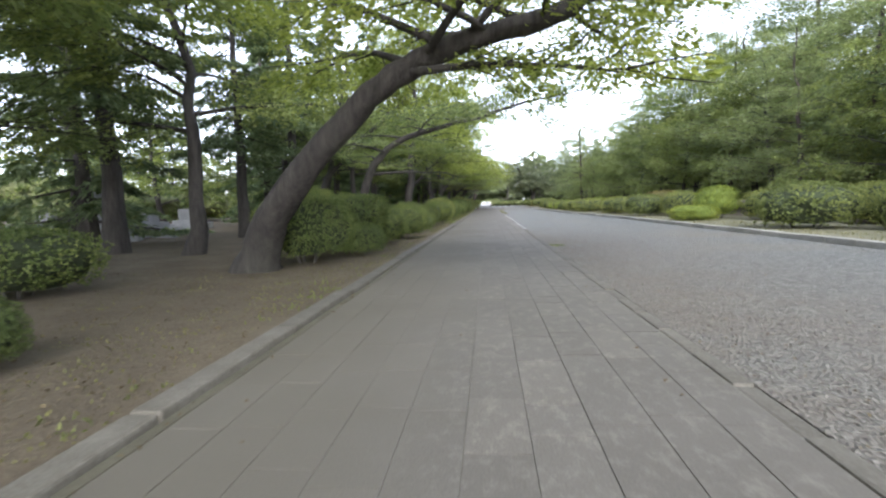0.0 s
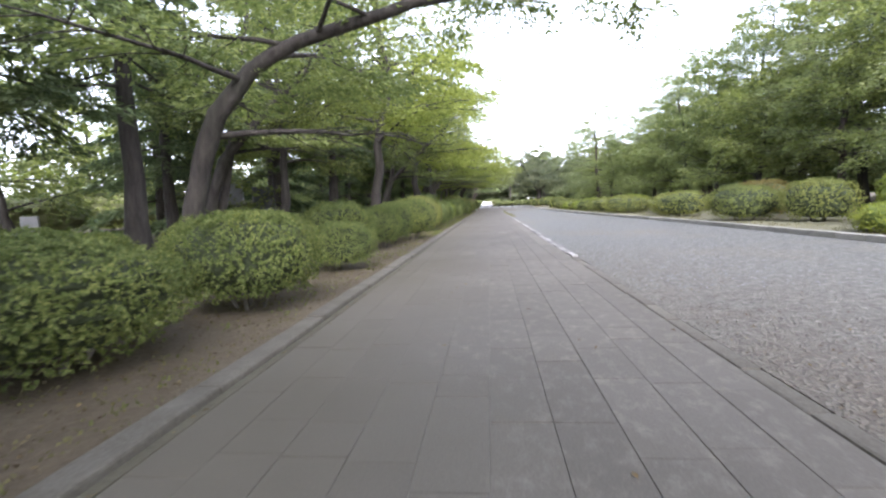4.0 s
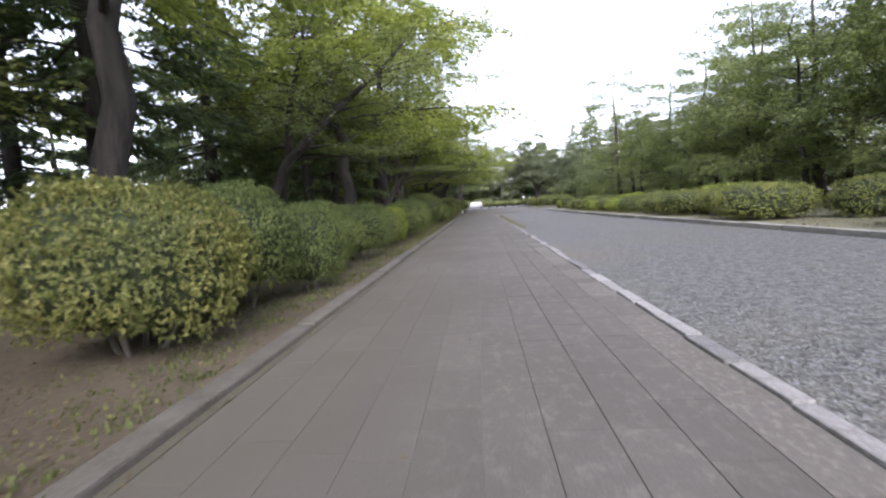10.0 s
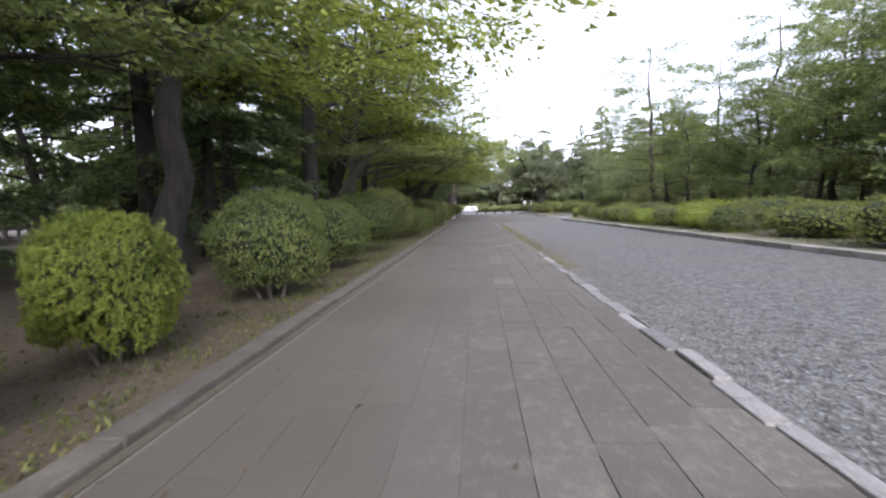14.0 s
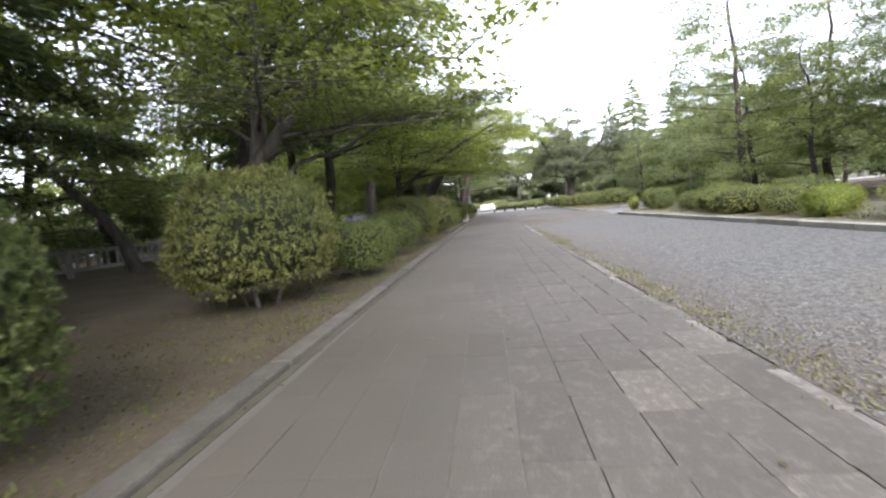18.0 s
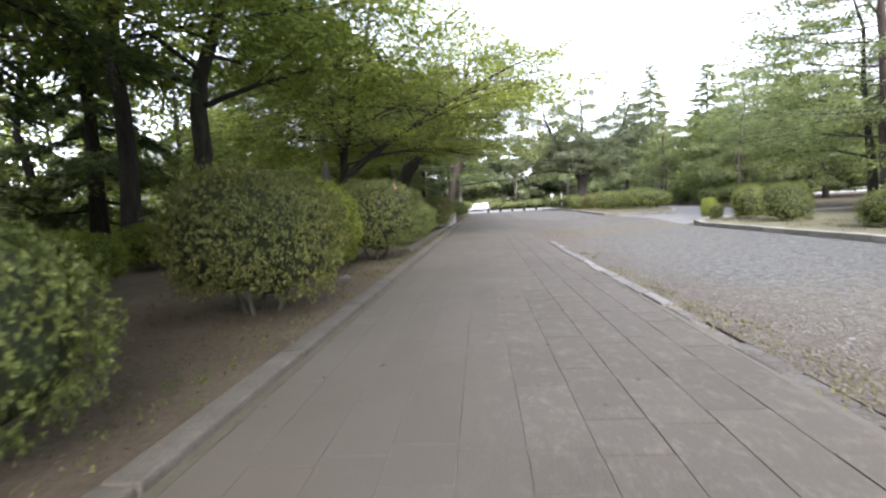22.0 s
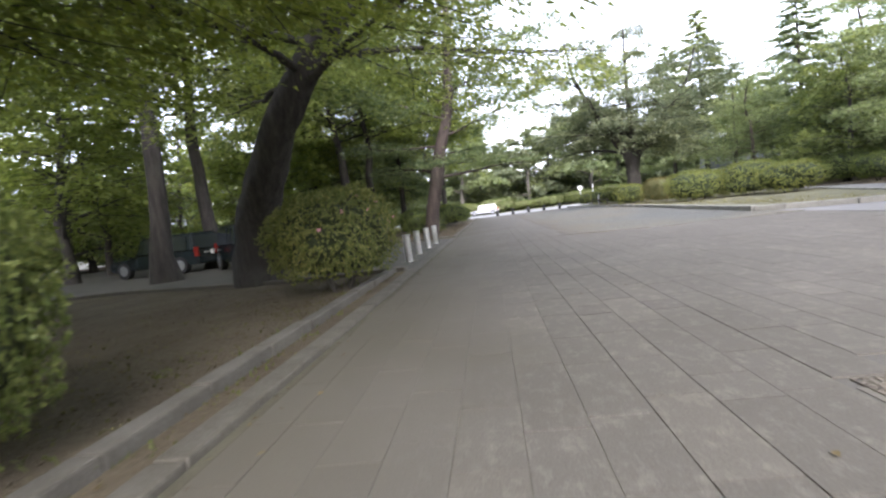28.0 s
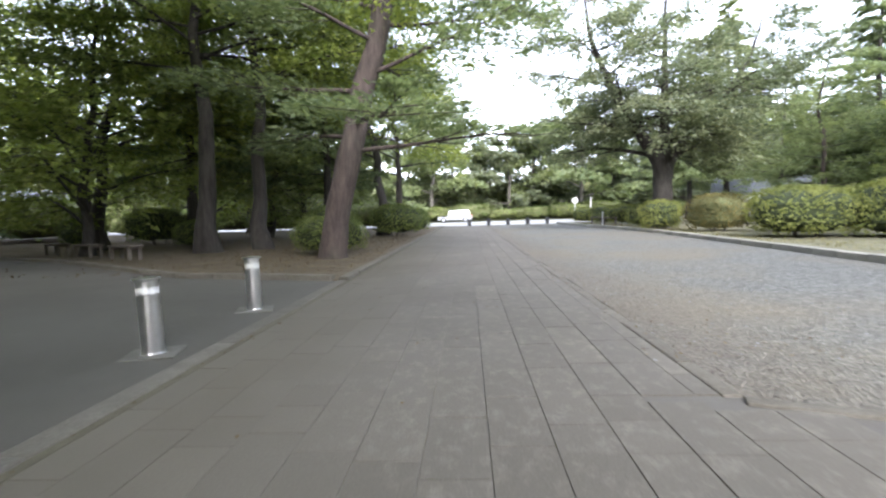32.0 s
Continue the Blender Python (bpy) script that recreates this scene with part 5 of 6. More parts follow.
RIGHT_TREES = [("P", 24.4, 106.3, 0.97), ("P", 19.5, 98.5, 0.72), ("P", 24.0, 100.5, 0.75), ("P", 28.5, 102.5, 0.8), ("P", 34.0, 105.0, 0.85), ("P", 30.0, 109.0, 0.9), ("P", 33.5, 121.0, 1.22), ("P", 15.2, 79.0, 1.05), ("C", 18.0, 83.5, 0.95), ("P", 20.5, 80.5, 1.05)]
rt = random.Random(3)
for row, (x0, step) in enumerate(((16.2, 5.4), (20.6, 5.6), (26.0, 7.4), (33.0, 11.0))):
    y = -8 + row * 2.1
    while y < (74, 76, 74, 92)[row]:
        RIGHT_TREES.append((("P" if rt.random() < (0.4, 0.75, 0.8, 0.7)[row] else "C"), x0 + rt.uniform(-0.9, 0.9), y + rt.uniform(-1, 1), rt.uniform(0.88, 1.08) * ((0.8, 1.2, 1.2, 1.0) if 26 < y < 52 else (0.68, 1.06, 1.14, 1.0))[row]))
        y += step
for k, (kind, x, y, s) in enumerate(LEFT_TREES + RIGHT_TREES):
    mesh, name, label = {
        "F": (FIR[2] if x < -12.5 else FIR[k % 2], "cedar_tree", "tall dark conifer with a straight bare lower trunk"),
        "D": (LOWFIR, "cedar_tree", "dark low-branched conifer with drooping boughs"),
        "P": (PINE_BACK[k % 2] if x > 23 else PINE[k % 3], "pine_tree", "layered green pine with a reddish trunk"),
        "B": (BROAD[int(kind[1]) if len(kind) > 1 else 0], "maple_tree", "broad-leaved tree with layered light green foliage"),
        "H": (HIGH[k % 2], "maple_tree", "tall leafy tree with a bare dark lower trunk"),
        "C": (CANOPY, "maple_tree", "light green leafy tree with a dark bare trunk"),
        "Q": (DEEP[k % 2] if x < -23 else BACK[k % 2], "maple_tree", "low-branched leafy tree in the park's depth"),
    }[kind[0]]
    plant_tree(mesh, name, x, y, (k * 83) % 360, (s, s, s * (0.94 + 0.12 * ((k * 37) % 10) / 10)), label + (" among the monuments" if x < -6 and y < 80 else ""), "park trees")
plant_tree(HIGH[0], "maple_tree", -8.0, 101.8, 70, (1.4, 1.4, 1.2), "tall leafy tree with a bare dark lower trunk", "park trees")
for k, (x, y, s) in enumerate(((24.8, 133.0, 1.05), (25.8, 117.5, 0.82), (20.8, 131.6, 0.86))):
    plant_tree(SPIRE, "spruce_tree", x, y, k * 70, (s, s, s), "tall narrow conifer above the other trees", "far conifers")
far = random.Random(9)
for k in range(46):
    x = -84 + k * 3.75 + far.uniform(-1.5, 1.5)
    y = 151 + (k % 3) * 5 + far.uniform(0, 3)
    s = far.uniform(0.95, 1.35)
    plant_tree(FAR[k % 2], "far_tree", x, y, k * 47, s, "leafy tree beyond the road", "far trees")
for k in range(30):
    plant_bush(THICKET, -62 + k * 4.2, 148.6 + (k % 3) * 0.9, 2.8, 1.5 + (k % 4) * 0.25, k * 57, "low shrubs along the lawn beyond the road", "far thickets")
for k in range(24):
    plant_bush(THICKET, -72 + k * 6.6, 173 + (k % 3) * 2.5, 4.6, 6.0 + (k % 4) * 0.8, k * 71, "broad low thicket behind the far trees", "far thickets")
for k in range(14):
    x, y = 20.3 + (k % 5) * 4.0 + far.uniform(-1.5, 1.5), 104 + (k // 5) * 8.0 + far.uniform(-2, 2)
    plant_tree(PINE_BACK[k % 2] if k % 3 else BACK[0], "pine_tree", x, y, k * 59, far.uniform(0.66, 0.85), "layered green pine on the island's far side", "park trees")

# ---------------------------------------------------------------- street furniture
def bollard(x, y, lean):
    post = tagged(new("bollard"), "brushed steel bollard with a flared cap on a concrete foot", "bollard", "bollards across the side drive")
    foot = boxed((-0.21, -0.19, -0.02), (0.21, 0.19, 0.008), 0.004)
    for v in foot.verts:
        v.co.x += 0.03 * math.sin(9 * v.co.y + y)
        v.co.y += 0.02 * math.sin(7 * v.co.x + y)
    part("foot", foot, M_CONCRETE_DIRTY, post, "square concrete foot")
    part("base_ring", drum(bmesh.new(), (0, 0, 0.008), 0.092, 0.09, 0.012, 28), M_STEEL, post)
    part("post", drum(bmesh.new(), (0, 0, 0.02), 0.082, 0.082, 0.48, 28), M_STEEL, post)
    part("reflective_band", drum(bmesh.new(), (0, 0, 0.5), 0.0835, 0.0835, 0.052, 28), M_BAND, post, "pale reflective band")
    part("neck", drum(bmesh.new(), (0, 0, 0.552), 0.081, 0.081, 0.055, 28), M_STEEL, post)
    part("cap", drum(drum(drum(bmesh.new(), (0, 0, 0.607), 0.084, 0.105, 0.012, 28), (0, 0, 0.619), 0.105, 0.105, 0.008, 28), (0, 0, 0.627), 0.1, 0.06, 0.008, 28), M_STEEL, post)
    post.matrix_basis = pose(x, y, 0.0, lean[0], lean[1], 12)
    return post


for x, y, lean in ((-1.95, 86.2, (0, -1.5)), (-2.0, 88.05, (0, -1)), (-1.99, 89.97, (0, -1.5)), (-1.96, 91.8, (0, -1))):
    bollard(x, y, lean)


def iron_post(x, y):
    post = tagged(new("short_post"), "short black iron post across the walk's end", "bollard", "black posts at the road")
    part("shaft", drum(bmesh.new(), (0, 0, 0), 0.16, 0.15, 0.5), M_BLACK, post)
    part("cap", drum(bmesh.new(), (0, 0, 0.5), 0.17, 0.12, 0.06), M_BLACK, post)
    post.matrix_basis = pose(x, y, 0)


for k in range(5):
    iron_post(0.72 + k * 1.64, 127.4)


def bench(x, y, turn):
    b = tagged(new("bench"), "low weathered backless wooden bench on four legs", "bench", "benches in the bed")
    for k in range(3):
        part("slat", boxed((-0.75, -0.2 + k * 0.14, 0.36), (0.75, -0.08 + k * 0.14, 0.41), 0.006), M_WOOD, b)
    for sx in (-0.62, 0.62):
        for sy in (-0.15, 0.13):
            part("leg", boxed((sx - 0.05, sy - 0.04, -0.02), (sx + 0.05, sy + 0.04, 0.36), 0.01), M_WOOD, b)
        part("rail", boxed((sx - 0.03, -0.19, 0.3), (sx + 0.03, 0.19, 0.36)), M_WOOD, b)
    b.matrix_basis = pose(x, y, 0.02, 0, 0, turn)


for x, y in ((-9.4, 99.8), (-11.6, 101.1), (-13.7, 102.3)):
    bench(x, y, -33)


def stele(x, y, w, d, h, turn, mat, words, steps=2):
    """A standing memorial stone on a stepped plinth."""
    st = tagged(new("memorial_stone"), words, "monument", "memorial stones")
    z = -0.02
    for k in range(steps):
        g = 0.32 * (steps - k)
        part("plinth", boxed((-w / 2 - g, -d / 2 - g, z), (w / 2 + g, d / 2 + g, z + 0.32), 0.015), M_STONE, st)
        z += 0.32
    bm = boxed((-w / 2, -d / 2, z), (w / 2, d / 2, h), 0.03)
    for v in bm.verts:
        if v.co.z > h - 0.1:
            v.co.x *= 0.94
    part("slab", bm, mat, st)
    st.matrix_basis = pose(x, y, 0, 0, 0, turn)


stele(-14.5, 17.6, 0.8, 0.35, 2.0, 30, M_STONE, "weathered grey memorial stone on a stepped plinth")
stele(-13.7, 35.7, 1.05, 0.45, 2.75, 25, M_STONE, "tall pale grey memorial stone among the trees")
stele(-12.6, 36.6, 0.9, 0.4, 2.5, 40, M_STONE_DARK, "dark polished memorial stone among the trees")
stele(-10.6, 33.4, 0.5, 0.4, 1.7, 10, M_STONE_DARK, "dark memorial stone on a stepped plinth", 3)
stele(-16.3, 73.8, 0.98, 0.4, 3.3, 12, M_STONE, "tall pale memorial stone behind the conifers")
stele(-17.5, 24.0, 0.6, 0.6, 1.2, 0, M_STONE, "small grey gravestone on a stepped plinth")
stele(-20.0, 20.5, 0.7, 0.5, 1.4, 15, M_STONE, "small grey gravestone on a stepped plinth")
stele(-18.6, 28.5, 0.6, 0.5, 1.3, 40, M_STONE, "small grey gravestone on a stepped plinth")


def low_wall(x0, y0, x1, y1, h, words):
    d = Vector((x1 - x0, y1 - y0, 0))
    ob = part("low_wall", boxed((0, -0.14, -0.05), (d.length, 0.14, h), 0.02), M_STONE)
    ob.matrix_basis = pose(x0, y0, 0, 0, 0, math.degrees(math.atan2(d.y, d.x)))
    tagged(ob, words, "wall")


low_wall(-13, 19.4, -21, 22.5, 0.42, "low grey stone wall round the graves")
low_wall(-21, 22.5, -18, 30.5, 0.42, "low grey stone wall round the graves")


def post_fence(pts, words):
    """A pale concrete fence: posts, two rails and short balusters."""
    fence = tagged(new("fence"), words, "fence")
    for (x0, y0), (x1, y1) in zip(pts, pts[1:]):
        d = Vector((x1 - x0, y1 - y0, 0))
        ang = math.degrees(math.atan2(d.y, d.x))
        n = max(1, round(d.length / 1.9))
        step = d.length / n
        for i in range(n):
            o = Vector((x0, y0, 0)) + d * (i / n)
            m = pose(o.x, o.y, 0.0, 0, 0, ang)
            ob = part("post", boxed((-0.08, -0.08, -0.05), (0.08, 0.08, 1.0), 0.012), M_CONCRETE, fence)
            ob.matrix_basis = m
            for z in (0.22, 0.8):
                ob = part("rail", boxed((0.08, -0.05, z), (step - 0.08, 0.05, z + 0.13), 0.01), M_CONCRETE, fence)
                ob.matrix_basis = m
            for k in range(5):
                u = 0.08 + (step - 0.16) * (k + 0.5) / 5
                ob = part("baluster", boxed((u - 0.04, -0.03, 0.35), (u + 0.04, 0.03, 0.8)), M_CONCRETE, fence)
                ob.matrix_basis = m


post_fence([(-17.0, 53.5), (-14.1, 61.3), (-12.7, 64.4), (-13.6, 72.5)], "pale concrete post-and-rail fence under the trees")


def wheel(x, y, side, r, car):
    w = part("wheel", drum(bmesh.new(), (0, 0, -0.1), r, r, 0.2, 24), M_RUBBER, car)
    bmd = drum(bmesh.new(), (0, 0, -0.105), r * 0.62, r * 0.62, 0.21, 20)
    rim = part("rim", bmd, M_CAR_SILVER, w)
    w.matrix_basis = pose(x, y, r, 0, 90, 0)
    return w


def car(x, y, turn, paint, words, length, width, height, boxy):
    """A parked car that points along its own +y; boxy: a van's steep nose and tail."""
    c = tagged(new("car"), words, "car", "parked cars")
    hw, hl, sill, belt = width / 2, length / 2, 0.28, height * 0.55
    bm = boxed((-hw, -hl, sill), (hw, hl, belt), 0.0)
    bmesh.ops.subdivide_edges(bm, edges=[e for e in bm.edges if abs(e.verts[0].co.y - e.verts[1].co.y) > 1], cuts=5)
    for v in bm.verts:
        f = abs(v.co.y) / hl
        v.co.x *= 1 - 0.09 * f**4
        if v.co.z > sill + 0.1 and v.co.y > hl * 0.3 and not boxy:
            v.co.z -= 0.12 * (v.co.y / hl)
    bmesh.ops.bevel(bm, geom=bm.edges[:], offset=0.06, segments=2, affect="EDGES")
    part("body", bm, paint, c)
    nose, tail = (0.9, 0.97) if boxy else (0.42, 0.9)
    bm = boxed((-hw + 0.06, -hl * tail, belt - 0.05), (hw - 0.06, hl * nose, height))
    for v in bm.verts:
        if v.co.z > belt + 0.1:
            v.co.x *= 0.84
            v.co.y -= 0.3 * (1 if v.co.y > 0 else -0.35) * (0.4 if boxy else 1)
    bmesh.ops.bevel(bm, geom=bm.edges[:], offset=0.08, segments=3, affect="EDGES")
    part("cabin", bm, paint, c)
    zc, zt = belt + 0.05, height - 0.12

    def pane(name, corners):
        b = bmesh.new()
        f = b.faces.new([b.verts.new(p) for p in corners])
        r = bmesh.ops.extrude_face_region(b, geom=[f])
        n = f.normal if f.normal.length else Vector((0, 0, 1))
        f.normal_update()
        for v in r["geom"]:
            if isinstance(v, bmesh.types.BMVert):
                v.co += f.normal * 0.02
        bmesh.ops.recalc_face_normals(b, faces=b.faces[:])
        part(name, b, M_GLASS, c, "dark tinted glass")

    ty = -hl * tail
    pane("rear_window", [(-hw * 0.78, ty - 0.012, zc), (hw * 0.78, ty - 0.012, zc), (hw * 0.68, ty + (0.035 if boxy else 0.085), zt), (-hw * 0.68, ty + (0.035 if boxy else 0.085), zt)])
    for sx in (-1, 1):
        x1, x2 = sx * (hw - 0.05), sx * (hw * 0.845 - 0.01)
        for a, b in ((ty + 0.25, -0.1 * hl), (-0.02 * hl, hl * nose - 0.55)):
            pane("side_window", [(x1, a, zc), (x1, b, zc), (x2, b - 0.05, zt), (x2, a + 0.05, zt)])
        bm = boxed((sx * hw * 0.97 - 0.09 * (sx > 0), -hl - 0.012, belt - 0.22), (sx * hw * 0.97 + 0.09 * (sx < 0), -hl + 0.15, belt + 0.12), 0.01)
        part("tail_lamp", bm, M_RED, c, "red tail lamp")
        wheel(sx * (hw - 0.09), -hl * 0.62, sx, 0.31, c)
        wheel(sx * (hw - 0.09), hl * 0.64, sx, 0.31, c)
    part("bumper", boxed((-hw * 0.96, -hl - 0.06, sill + 0.02), (hw * 0.96, -hl + 0.06, sill + 0.28), 0.03), paint, c)
    part("trim_strip", boxed((-hw * 0.6, -hl - 0.02, belt - 0.13), (hw * 0.6, -hl + 0.02, belt - 0.09)), M_STEEL, c, "bright trim strip")
    plate = part("number_plate", boxed((-0.17, -hl - 0.075, sill + 0.32), (0.17, -hl - 0.0, sill + 0.48)), M_WHITE, c, "white number plate")
    c.matrix_basis = pose(x, y, 0, 0, 0, turn)


car(-8.0, 90.7, 222, M_CAR_DARK, "black car parked on the side drive", 4.2, 1.68, 1.52, False)
car(-1.0, 145.5, 90, M_CAR_SILVER, "pale grey car parked beyond the far road", 4.2, 1.68, 1.45, False)
car(-12.4, 92.6, 80, M_CAR_DARK, "dark car on the drive behind the trees", 4.2, 1.68, 1.45, False)


def round_sign(x, y):
    sg = tagged(new("road_sign"), "round white road sign on a thin post, seen from behind", "sign")
    part("post", drum(bmesh.new(), (0, 0, -0.05), 0.03, 0.03, 2.05, 12), M_WHITE, sg)
    bm = bmesh.new()
    bmesh.ops.create_cone(bm, cap_ends=True, segments=28, radius1=0.25, radius2=0.25, depth=0.02, matrix=pose(0, -0.045, 1.8, 90))
    part("disc", bm, M_WHITE, sg)
    sg.matrix_basis = pose(x, y, 0.05)


round_sign(9.35, 126.3)
for x, y in ((10.6, 126.2), (9.3, 118.0)):
    wp = tagged(new("marker_post"), "slim white marker post by the bushes", "post")
    part("shaft", drum(bmesh.new(), (0, 0, -0.05), 0.05, 0.05, 0.85 if y < 123 else 2.0, 14), M_WHITE, wp)
    part("cap", drum(bmesh.new(), (0, 0, 0.8 if y < 123 else 1.95), 0.055, 0.03, 0.05, 14), M_STEEL, wp)
    wp.matrix_basis = pose(x, y, 0.08)
for x, y in ((9.35, 119.6), (9.3, 116.4)):
    rl = tagged(new("low_rail"), "low brown wooden rail before the bushes", "rail", "low rails")
    for k in (-0.45, 0.45):
        part("leg", boxed((k - 0.04, -0.04, -0.05), (k + 0.04, 0.04, 0.42), 0.006), M_WOOD, rl)
    part("top_bar", boxed((-0.55, -0.05, 0.42), (0.55, 0.05, 0.5), 0.008), M_WOOD, rl)
    rl.matrix_basis = pose(x, y, 0.08, 0, 0, -60)


def house(x, y, turn, w, d, h, words):
    hs = tagged(new("house"), words, "building", "far buildings")
    part("wall", boxed((-w / 2, -d / 2, -0.1), (w / 2, d / 2, h)), M_WHITE, hs)
    bm = bmesh.new()
    pts = [(-w / 2 - 0.5, -d / 2 - 0.5, h), (w / 2 + 0.5, -d / 2 - 0.5, h), (w / 2 + 0.5, d / 2 + 0.5, h), (-w / 2 - 0.5, d / 2 + 0.5, h), (-w / 2 - 0.5, 0, h + d * 0.28), (w / 2 + 0.5, 0, h + d * 0.28)]
    v = [bm.verts.new(p) for p in pts]
    for f in ((0, 1, 5, 4), (2, 3, 4, 5), (0, 4, 3), (1, 2, 5), (3, 2, 1, 0)):
        bm.faces.new([v[k] for k in f])
    part("roof", bm, M_ROOF, hs)
    for k in range(4):
        u = -w / 2 + w * (k + 0.5) / 4
        win = part("window", boxed((u - 0.55, -d / 2 - 0.04, h * 0.4), (u + 0.55, -d / 2 + 0.02, h * 0.8), 0.01), M_WHITE, hs)
        part("pane", boxed((u - 0.47, -d / 2 - 0.06, h * 0.43), (u + 0.47, -d / 2 - 0.03, h * 0.77)), M_GLASS, win)
    hs.matrix_basis = pose(x, y, 0, 0, 0, turn)


house(-50, 141, 40, 10, 7, 3.4, "white low building behind the park trees")
house(-37, 117, 40, 8, 6, 3.2, "white house glimpsed behind the park trees")
house(31, 138, -20, 8, 6, 2.3, "low building with a grey tiled roof")

# the drive's concrete apron with its drain
apron = sheet("apron", [(-1.7, 84.4), (-4.3, 84.6), (-4.5, 86.7), (-1.8, 85.2)], 0.006, M_KERB, "grey concrete apron at the drive's edge", "pavement", 0.05)
grate = tagged(new("drain_grate"), "dark cast-iron drain grate in the apron", "grate")
part("frame", boxed((-0.3, -0.2, 0.0), (0.3, 0.2, 0.012), 0.003), M_BLACK, grate)
for k in range(8):
    part("bar", boxed((-0.26 + k * 0.07, -0.17, 0.012), (-0.23 + k * 0.07, 0.17, 0.022)), M_STEEL if k % 4 == 0 else M_BLACK, grate)
grate.matrix_basis = pose(-3.15, 85.6, 0.006, 0, 0, 20)

# ---------------------------------------------------------------- flowers, litter, weeds, pebbles
rngf = np.random.default_rng(77)


def blossoms(name, cx, cy, r, h, count, size, mat, words, petals=6, front=True):
    """Blossoms that sit on a bush, each with its petals."""
    k = 0
    for i in range(count):
        a = rngf.uniform(-1.9, 0.35)
        e = rngf.uniform(0.1, 1.1)
        d = np.array([math.cos(a) * math.cos(e), math.sin(a) * math.cos(e), math.sin(e)])
        p = np.array([cx + d[0] * r, cy + d[1] * r, h * (0.56 + 0.44 * d[2])])
        pos = p + rngf.standard_normal((petals, 3)) * size * 0.35
        v, f = leaves(pos, d + rngf.standard_normal((petals, 3)) * 0.5, size, size * 0.8, rngf)
        tagged(part(name, mesh_of(name, v - p, f, mat), mat), words, "flower", name + "s").location = p


blossoms("azalea_flower", -2.42, 69.8, 1.0, 1.75, 9, 0.042, M_PINK, "pink azalea blossom on the bush")
blossoms("azalea_flower", -2.47, 82.55, 1.05, 1.58, 7, 0.042, M_PINK, "pink azalea blossom on the bush")
for x, y, z, mat, w in ((-3.85, 73.2, 1.15, M_BLUE, "pale blue hydrangea head"), (-4.0, 73.6, 0.85, M_BLUE, "pale blue hydrangea head"), (-3.75, 72.9, 0.7, M_CREAM, "cream hydrangea head"), (-3.6, 72.7, 0.35, M_CREAM, "cream hydrangea head")):
    d = rngf.standard_normal((60, 3))
    d /= np.linalg.norm(d, axis=1, keepdims=True)
    v, f = leaves(d * 0.07, d, 0.035, 0.03, rngf)
    tagged(part("hydrangea_head", mesh_of("hydrangea_head", v, f, mat), mat), w + " at the bush's side", "flower", "hydrangea heads").location = (x, y, z)

scatter("leaf_litter", 20000, rngf, lambda: (-1.75 - abs(rngf.normal(0, 2.4)), rngf.uniform(-2, 84), 0.02), (0.036, 0.022), M_LITTER, "dry brown fallen leaves on the soil", "leaf litter")
scatter("leaf_litter_drift", 1100, rngf, lambda: (1.8 + abs(rngf.normal(0, 0.9)), rngf.uniform(0, 20), 0.0), (0.026, 0.016), M_LITTER, "dry fallen leaves along the gravel's edge", "leaf litter")
scatter("leaf_litter_corner", 2400, rngf, lambda: (1.9 + abs(rngf.normal(0, 2.0)), 77.5 - abs(rngf.normal(0, 3.5)), 0.0), (0.022, 0.013), M_LITTER, "dry fallen leaves on the gravel corner", "leaf litter")
scatter("leaf_litter_end", 500, rngf, lambda: (1.85 + abs(rngf.normal(0, 1.6)), 89.6 + abs(rngf.normal(0, 7)), 0.0), (0.03, 0.018), M_LITTER, "dry fallen leaves along the gravel's edge", "leaf litter")
scatter("leaf_litter_bed", 2500, rngf, lambda: (-1.8 - abs(rngf.normal(0, 3.5)), rngf.uniform(95.2, 112), 0.02), (0.07, 0.04), M_LITTER, "dry fallen leaves on the bed", "leaf litter")
scatter("leaf_scraps", 260, rngf, lambda: (rngf.uniform(-1.35, 1.6), rngf.uniform(0, 110), 0.002), (0.045, 0.025), M_LITTER, "pale leaf scraps on the paving", "leaf litter", 0.006, 0.15)
scatter("gutter_scraps", 500, rngf, lambda: (-1.42 + abs(rngf.normal(0, 0.05)), rngf.uniform(0, 100), 0.008), (0.04, 0.02), M_LITTER, "leaf scraps in the gutter", "leaf litter", 0.004, 0.2)
tufts("weed_patch", [(-1.72 - abs(rngf.normal(0, 0.35)), rngf.uniform(-1, 84), 0.02, rngf.uniform(0.4, 1.2)) for _ in range(260)], rngf, 9, 0.06, M_WEED, "small green weeds along the kerb", "weed")
tufts("matted_grass", [(-1.72 - abs(rngf.normal(0, 1.5)), rngf.uniform(-1.5, 84), 0.018, rngf.uniform(0.4, 1.1)) for _ in range(2600)], rngf, 10, 0.035, M_MAT, "flattened dry grass and moss on the soil", "grass", 0.16)
tufts("grass_patch", [(-1.7 - abs(rngf.normal(0, 0.5)), 26.5 + rngf.uniform(0, 22), 0.02, rngf.uniform(0.5, 1.2)) for _ in range(300)], rngf, 14, 0.06, M_WEED, "thin green grass along the kerb", "grass")
tufts("mossy_grass", [(-1.8 - abs(rngf.normal(0, 1.3)), rngf.uniform(48.5, 60.5), 0.02, rngf.uniform(0.4, 1.0)) for _ in range(380)], rngf, 12, 0.045, M_WEED, "low green grass and moss under the trees", "grass", 0.16)
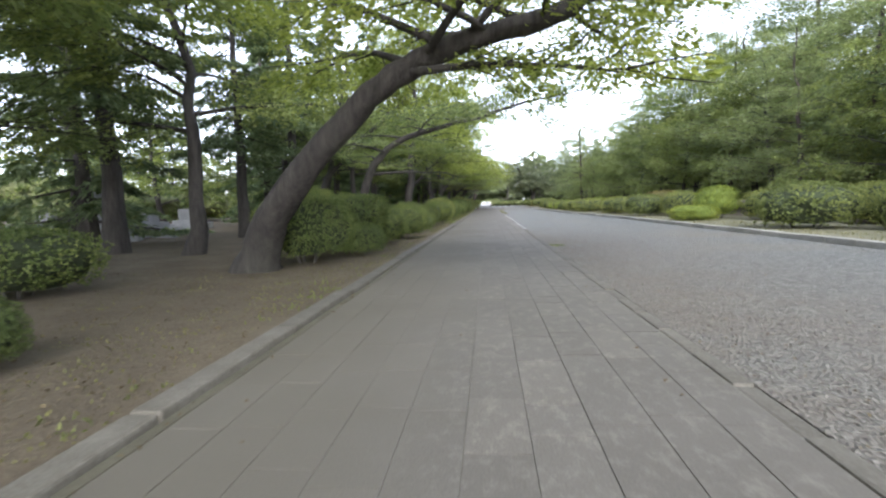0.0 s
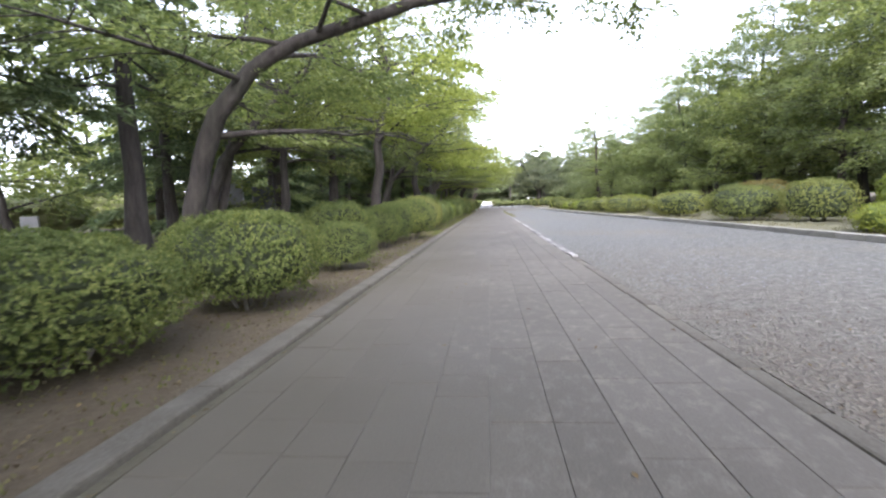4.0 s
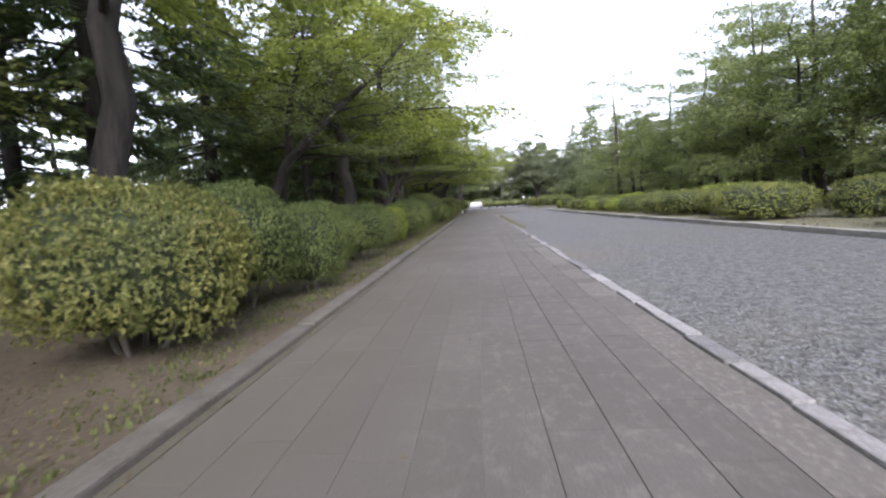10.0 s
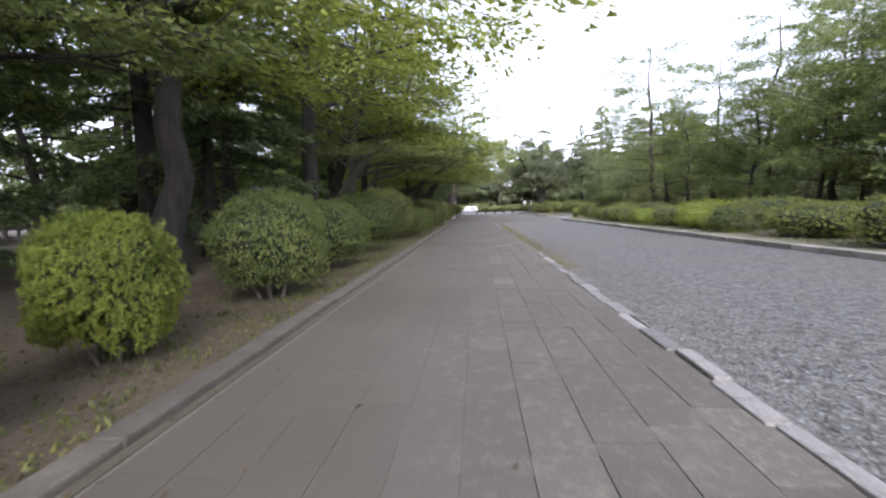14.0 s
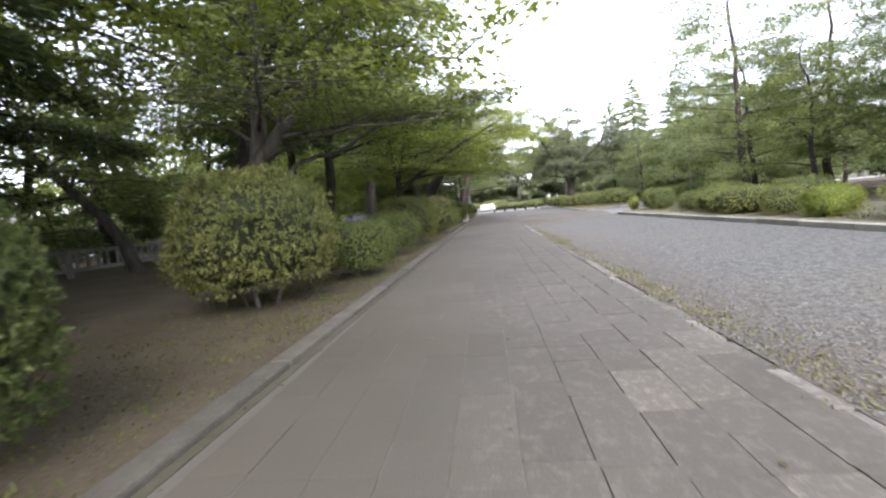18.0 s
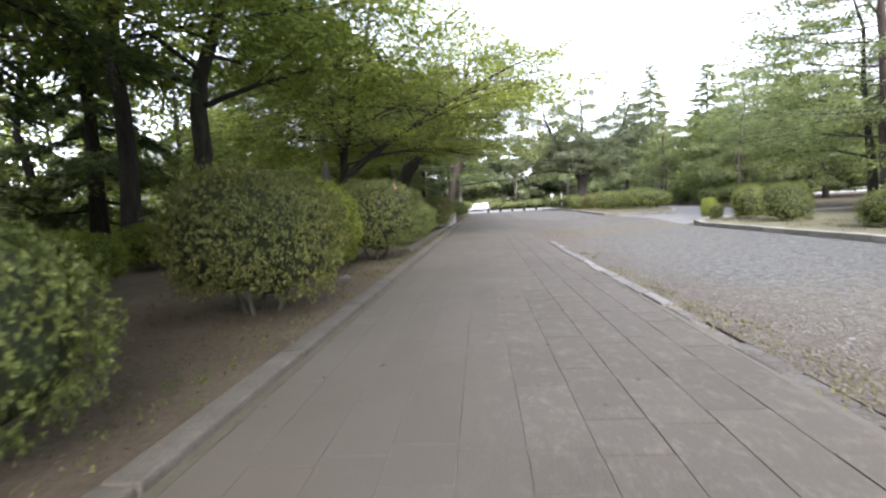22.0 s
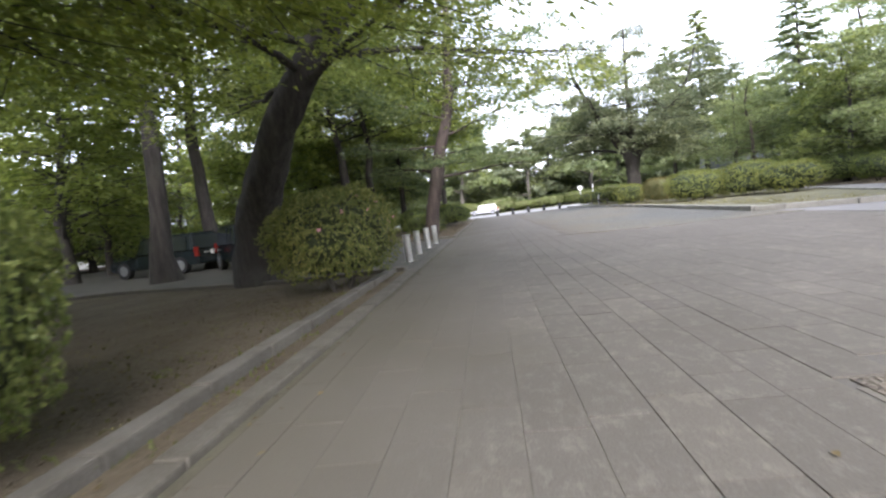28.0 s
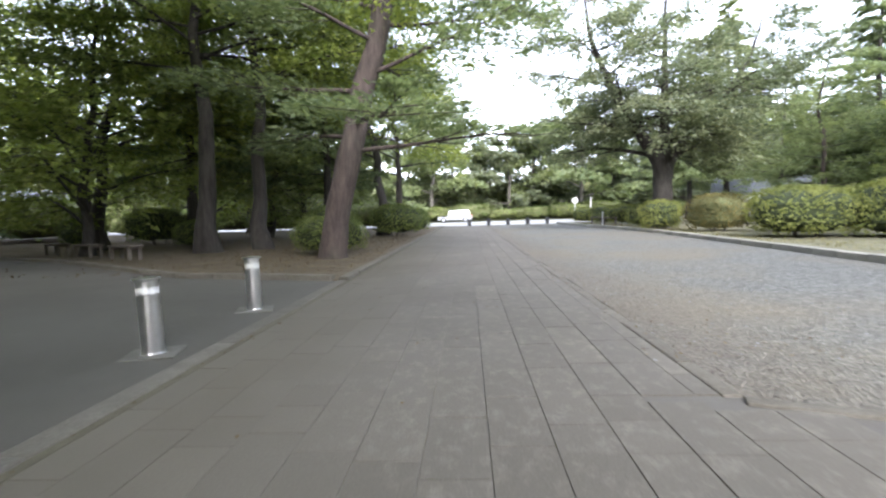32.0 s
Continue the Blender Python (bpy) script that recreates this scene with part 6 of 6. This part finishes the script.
tufts("dry_grass", [(1.78 + abs(rngf.normal(0, 0.16)), rngf.uniform(46, 67), 0.0, rngf.uniform(0.3, 0.8)) for _ in range(420)], rngf, 12, 0.045, M_STRAW, "dry straw-coloured grass on the worn edge", "grass", 0.12)
tufts("edge_weeds", [(1.8 + abs(rngf.normal(0, 0.12)), y + rngf.normal(0, 0.25), 0.0, rngf.uniform(0.4, 1.0)) for y in (12.0, 55.6, 61.0, 68.7) for _ in range(7)], rngf, 12, 0.06, M_WEED, "green weeds at the gravel's edge", "weed")
tufts("turf_grass", [(7.8 + abs(rngf.normal(0, 1.3)), rngf.uniform(5, 78), 0.09, rngf.uniform(0.4, 1.0)) for _ in range(900)], rngf, 9, 0.1, M_STRAW, "thin dry grass behind the kerb", "grass", 0.14)
tufts("island_grass", [(8.6 + abs(rngf.normal(0, 1.0)), rngf.uniform(89, 122), 0.09, rngf.uniform(0.4, 1.0)) for _ in range(500)], rngf, 9, 0.1, M_STRAW, "thin dry grass on the island", "grass", 0.14)


def field_stone(x, y, r):
    """A half-buried rounded stone."""
    bm = bmesh.new()
    bmesh.ops.create_icosphere(bm, subdivisions=3, radius=1.0)
    for v in bm.verts:
        w = 1 + 0.12 * math.sin(3.1 * v.co.x + 1.7 * v.co.y) + 0.08 * math.sin(5.3 * v.co.y - 2.2 * v.co.z)
        v.co = (v.co.x * r * 1.35 * w, v.co.y * r * w, max(v.co.z * r * 0.75 * w, -0.3 * r))
    tagged(part("field_stone", bm, M_CONCRETE_DIRTY), "rounded grey stone half buried in the soil", "stone").location = (x, y, 0.03)


field_stone(-2.3, 66.91, 0.075)


def pebbles(name, count, spot, words):
    """Loose stones: flattened octahedra of many sizes."""
    p = np.array([spot() for _ in range(count)])
    r = rngf.uniform(0.006, 0.017, count)
    a = rngf.uniform(0, 6.28, count)
    ca, sa = np.cos(a) * r, np.sin(a) * r
    z = np.zeros(count)
    k = rngf.uniform(0.5, 1.0, count)
    vs = np.stack([np.stack([ca, sa, z], 1), np.stack([-sa * k, ca * k, z], 1), np.stack([-ca, -sa, z], 1), np.stack([sa * k, -ca * k, z], 1), np.stack([z + r * 0.2, z, r * 0.65], 1)], 1) + p[:, None, :]
    i = np.arange(count)[:, None] * 5
    f = np.concatenate([i + [[0, 1, 4]], i + [[1, 2, 4]], i + [[2, 3, 4]], i + [[3, 0, 4]]], 1).reshape(-1, 3)
    return tagged(part(name, mesh_of(name, vs.reshape(-1, 3), f, M_PEBBLE), M_PEBBLE), words, "gravel", kind="stuff")


pebbles("loose_gravel", 20000, lambda: (1.82 + abs(rngf.normal(0, 2.2)), rngf.uniform(16, 72), 0.001), "loose grey gravel stones on the carriageway")
pebbles("loose_gravel_end", 700, lambda: (1.85 + abs(rngf.normal(0, 2.5)), 89.6 + abs(rngf.normal(0, 9)), 0.001), "loose grey gravel stones on the carriageway")
lay_pavers()
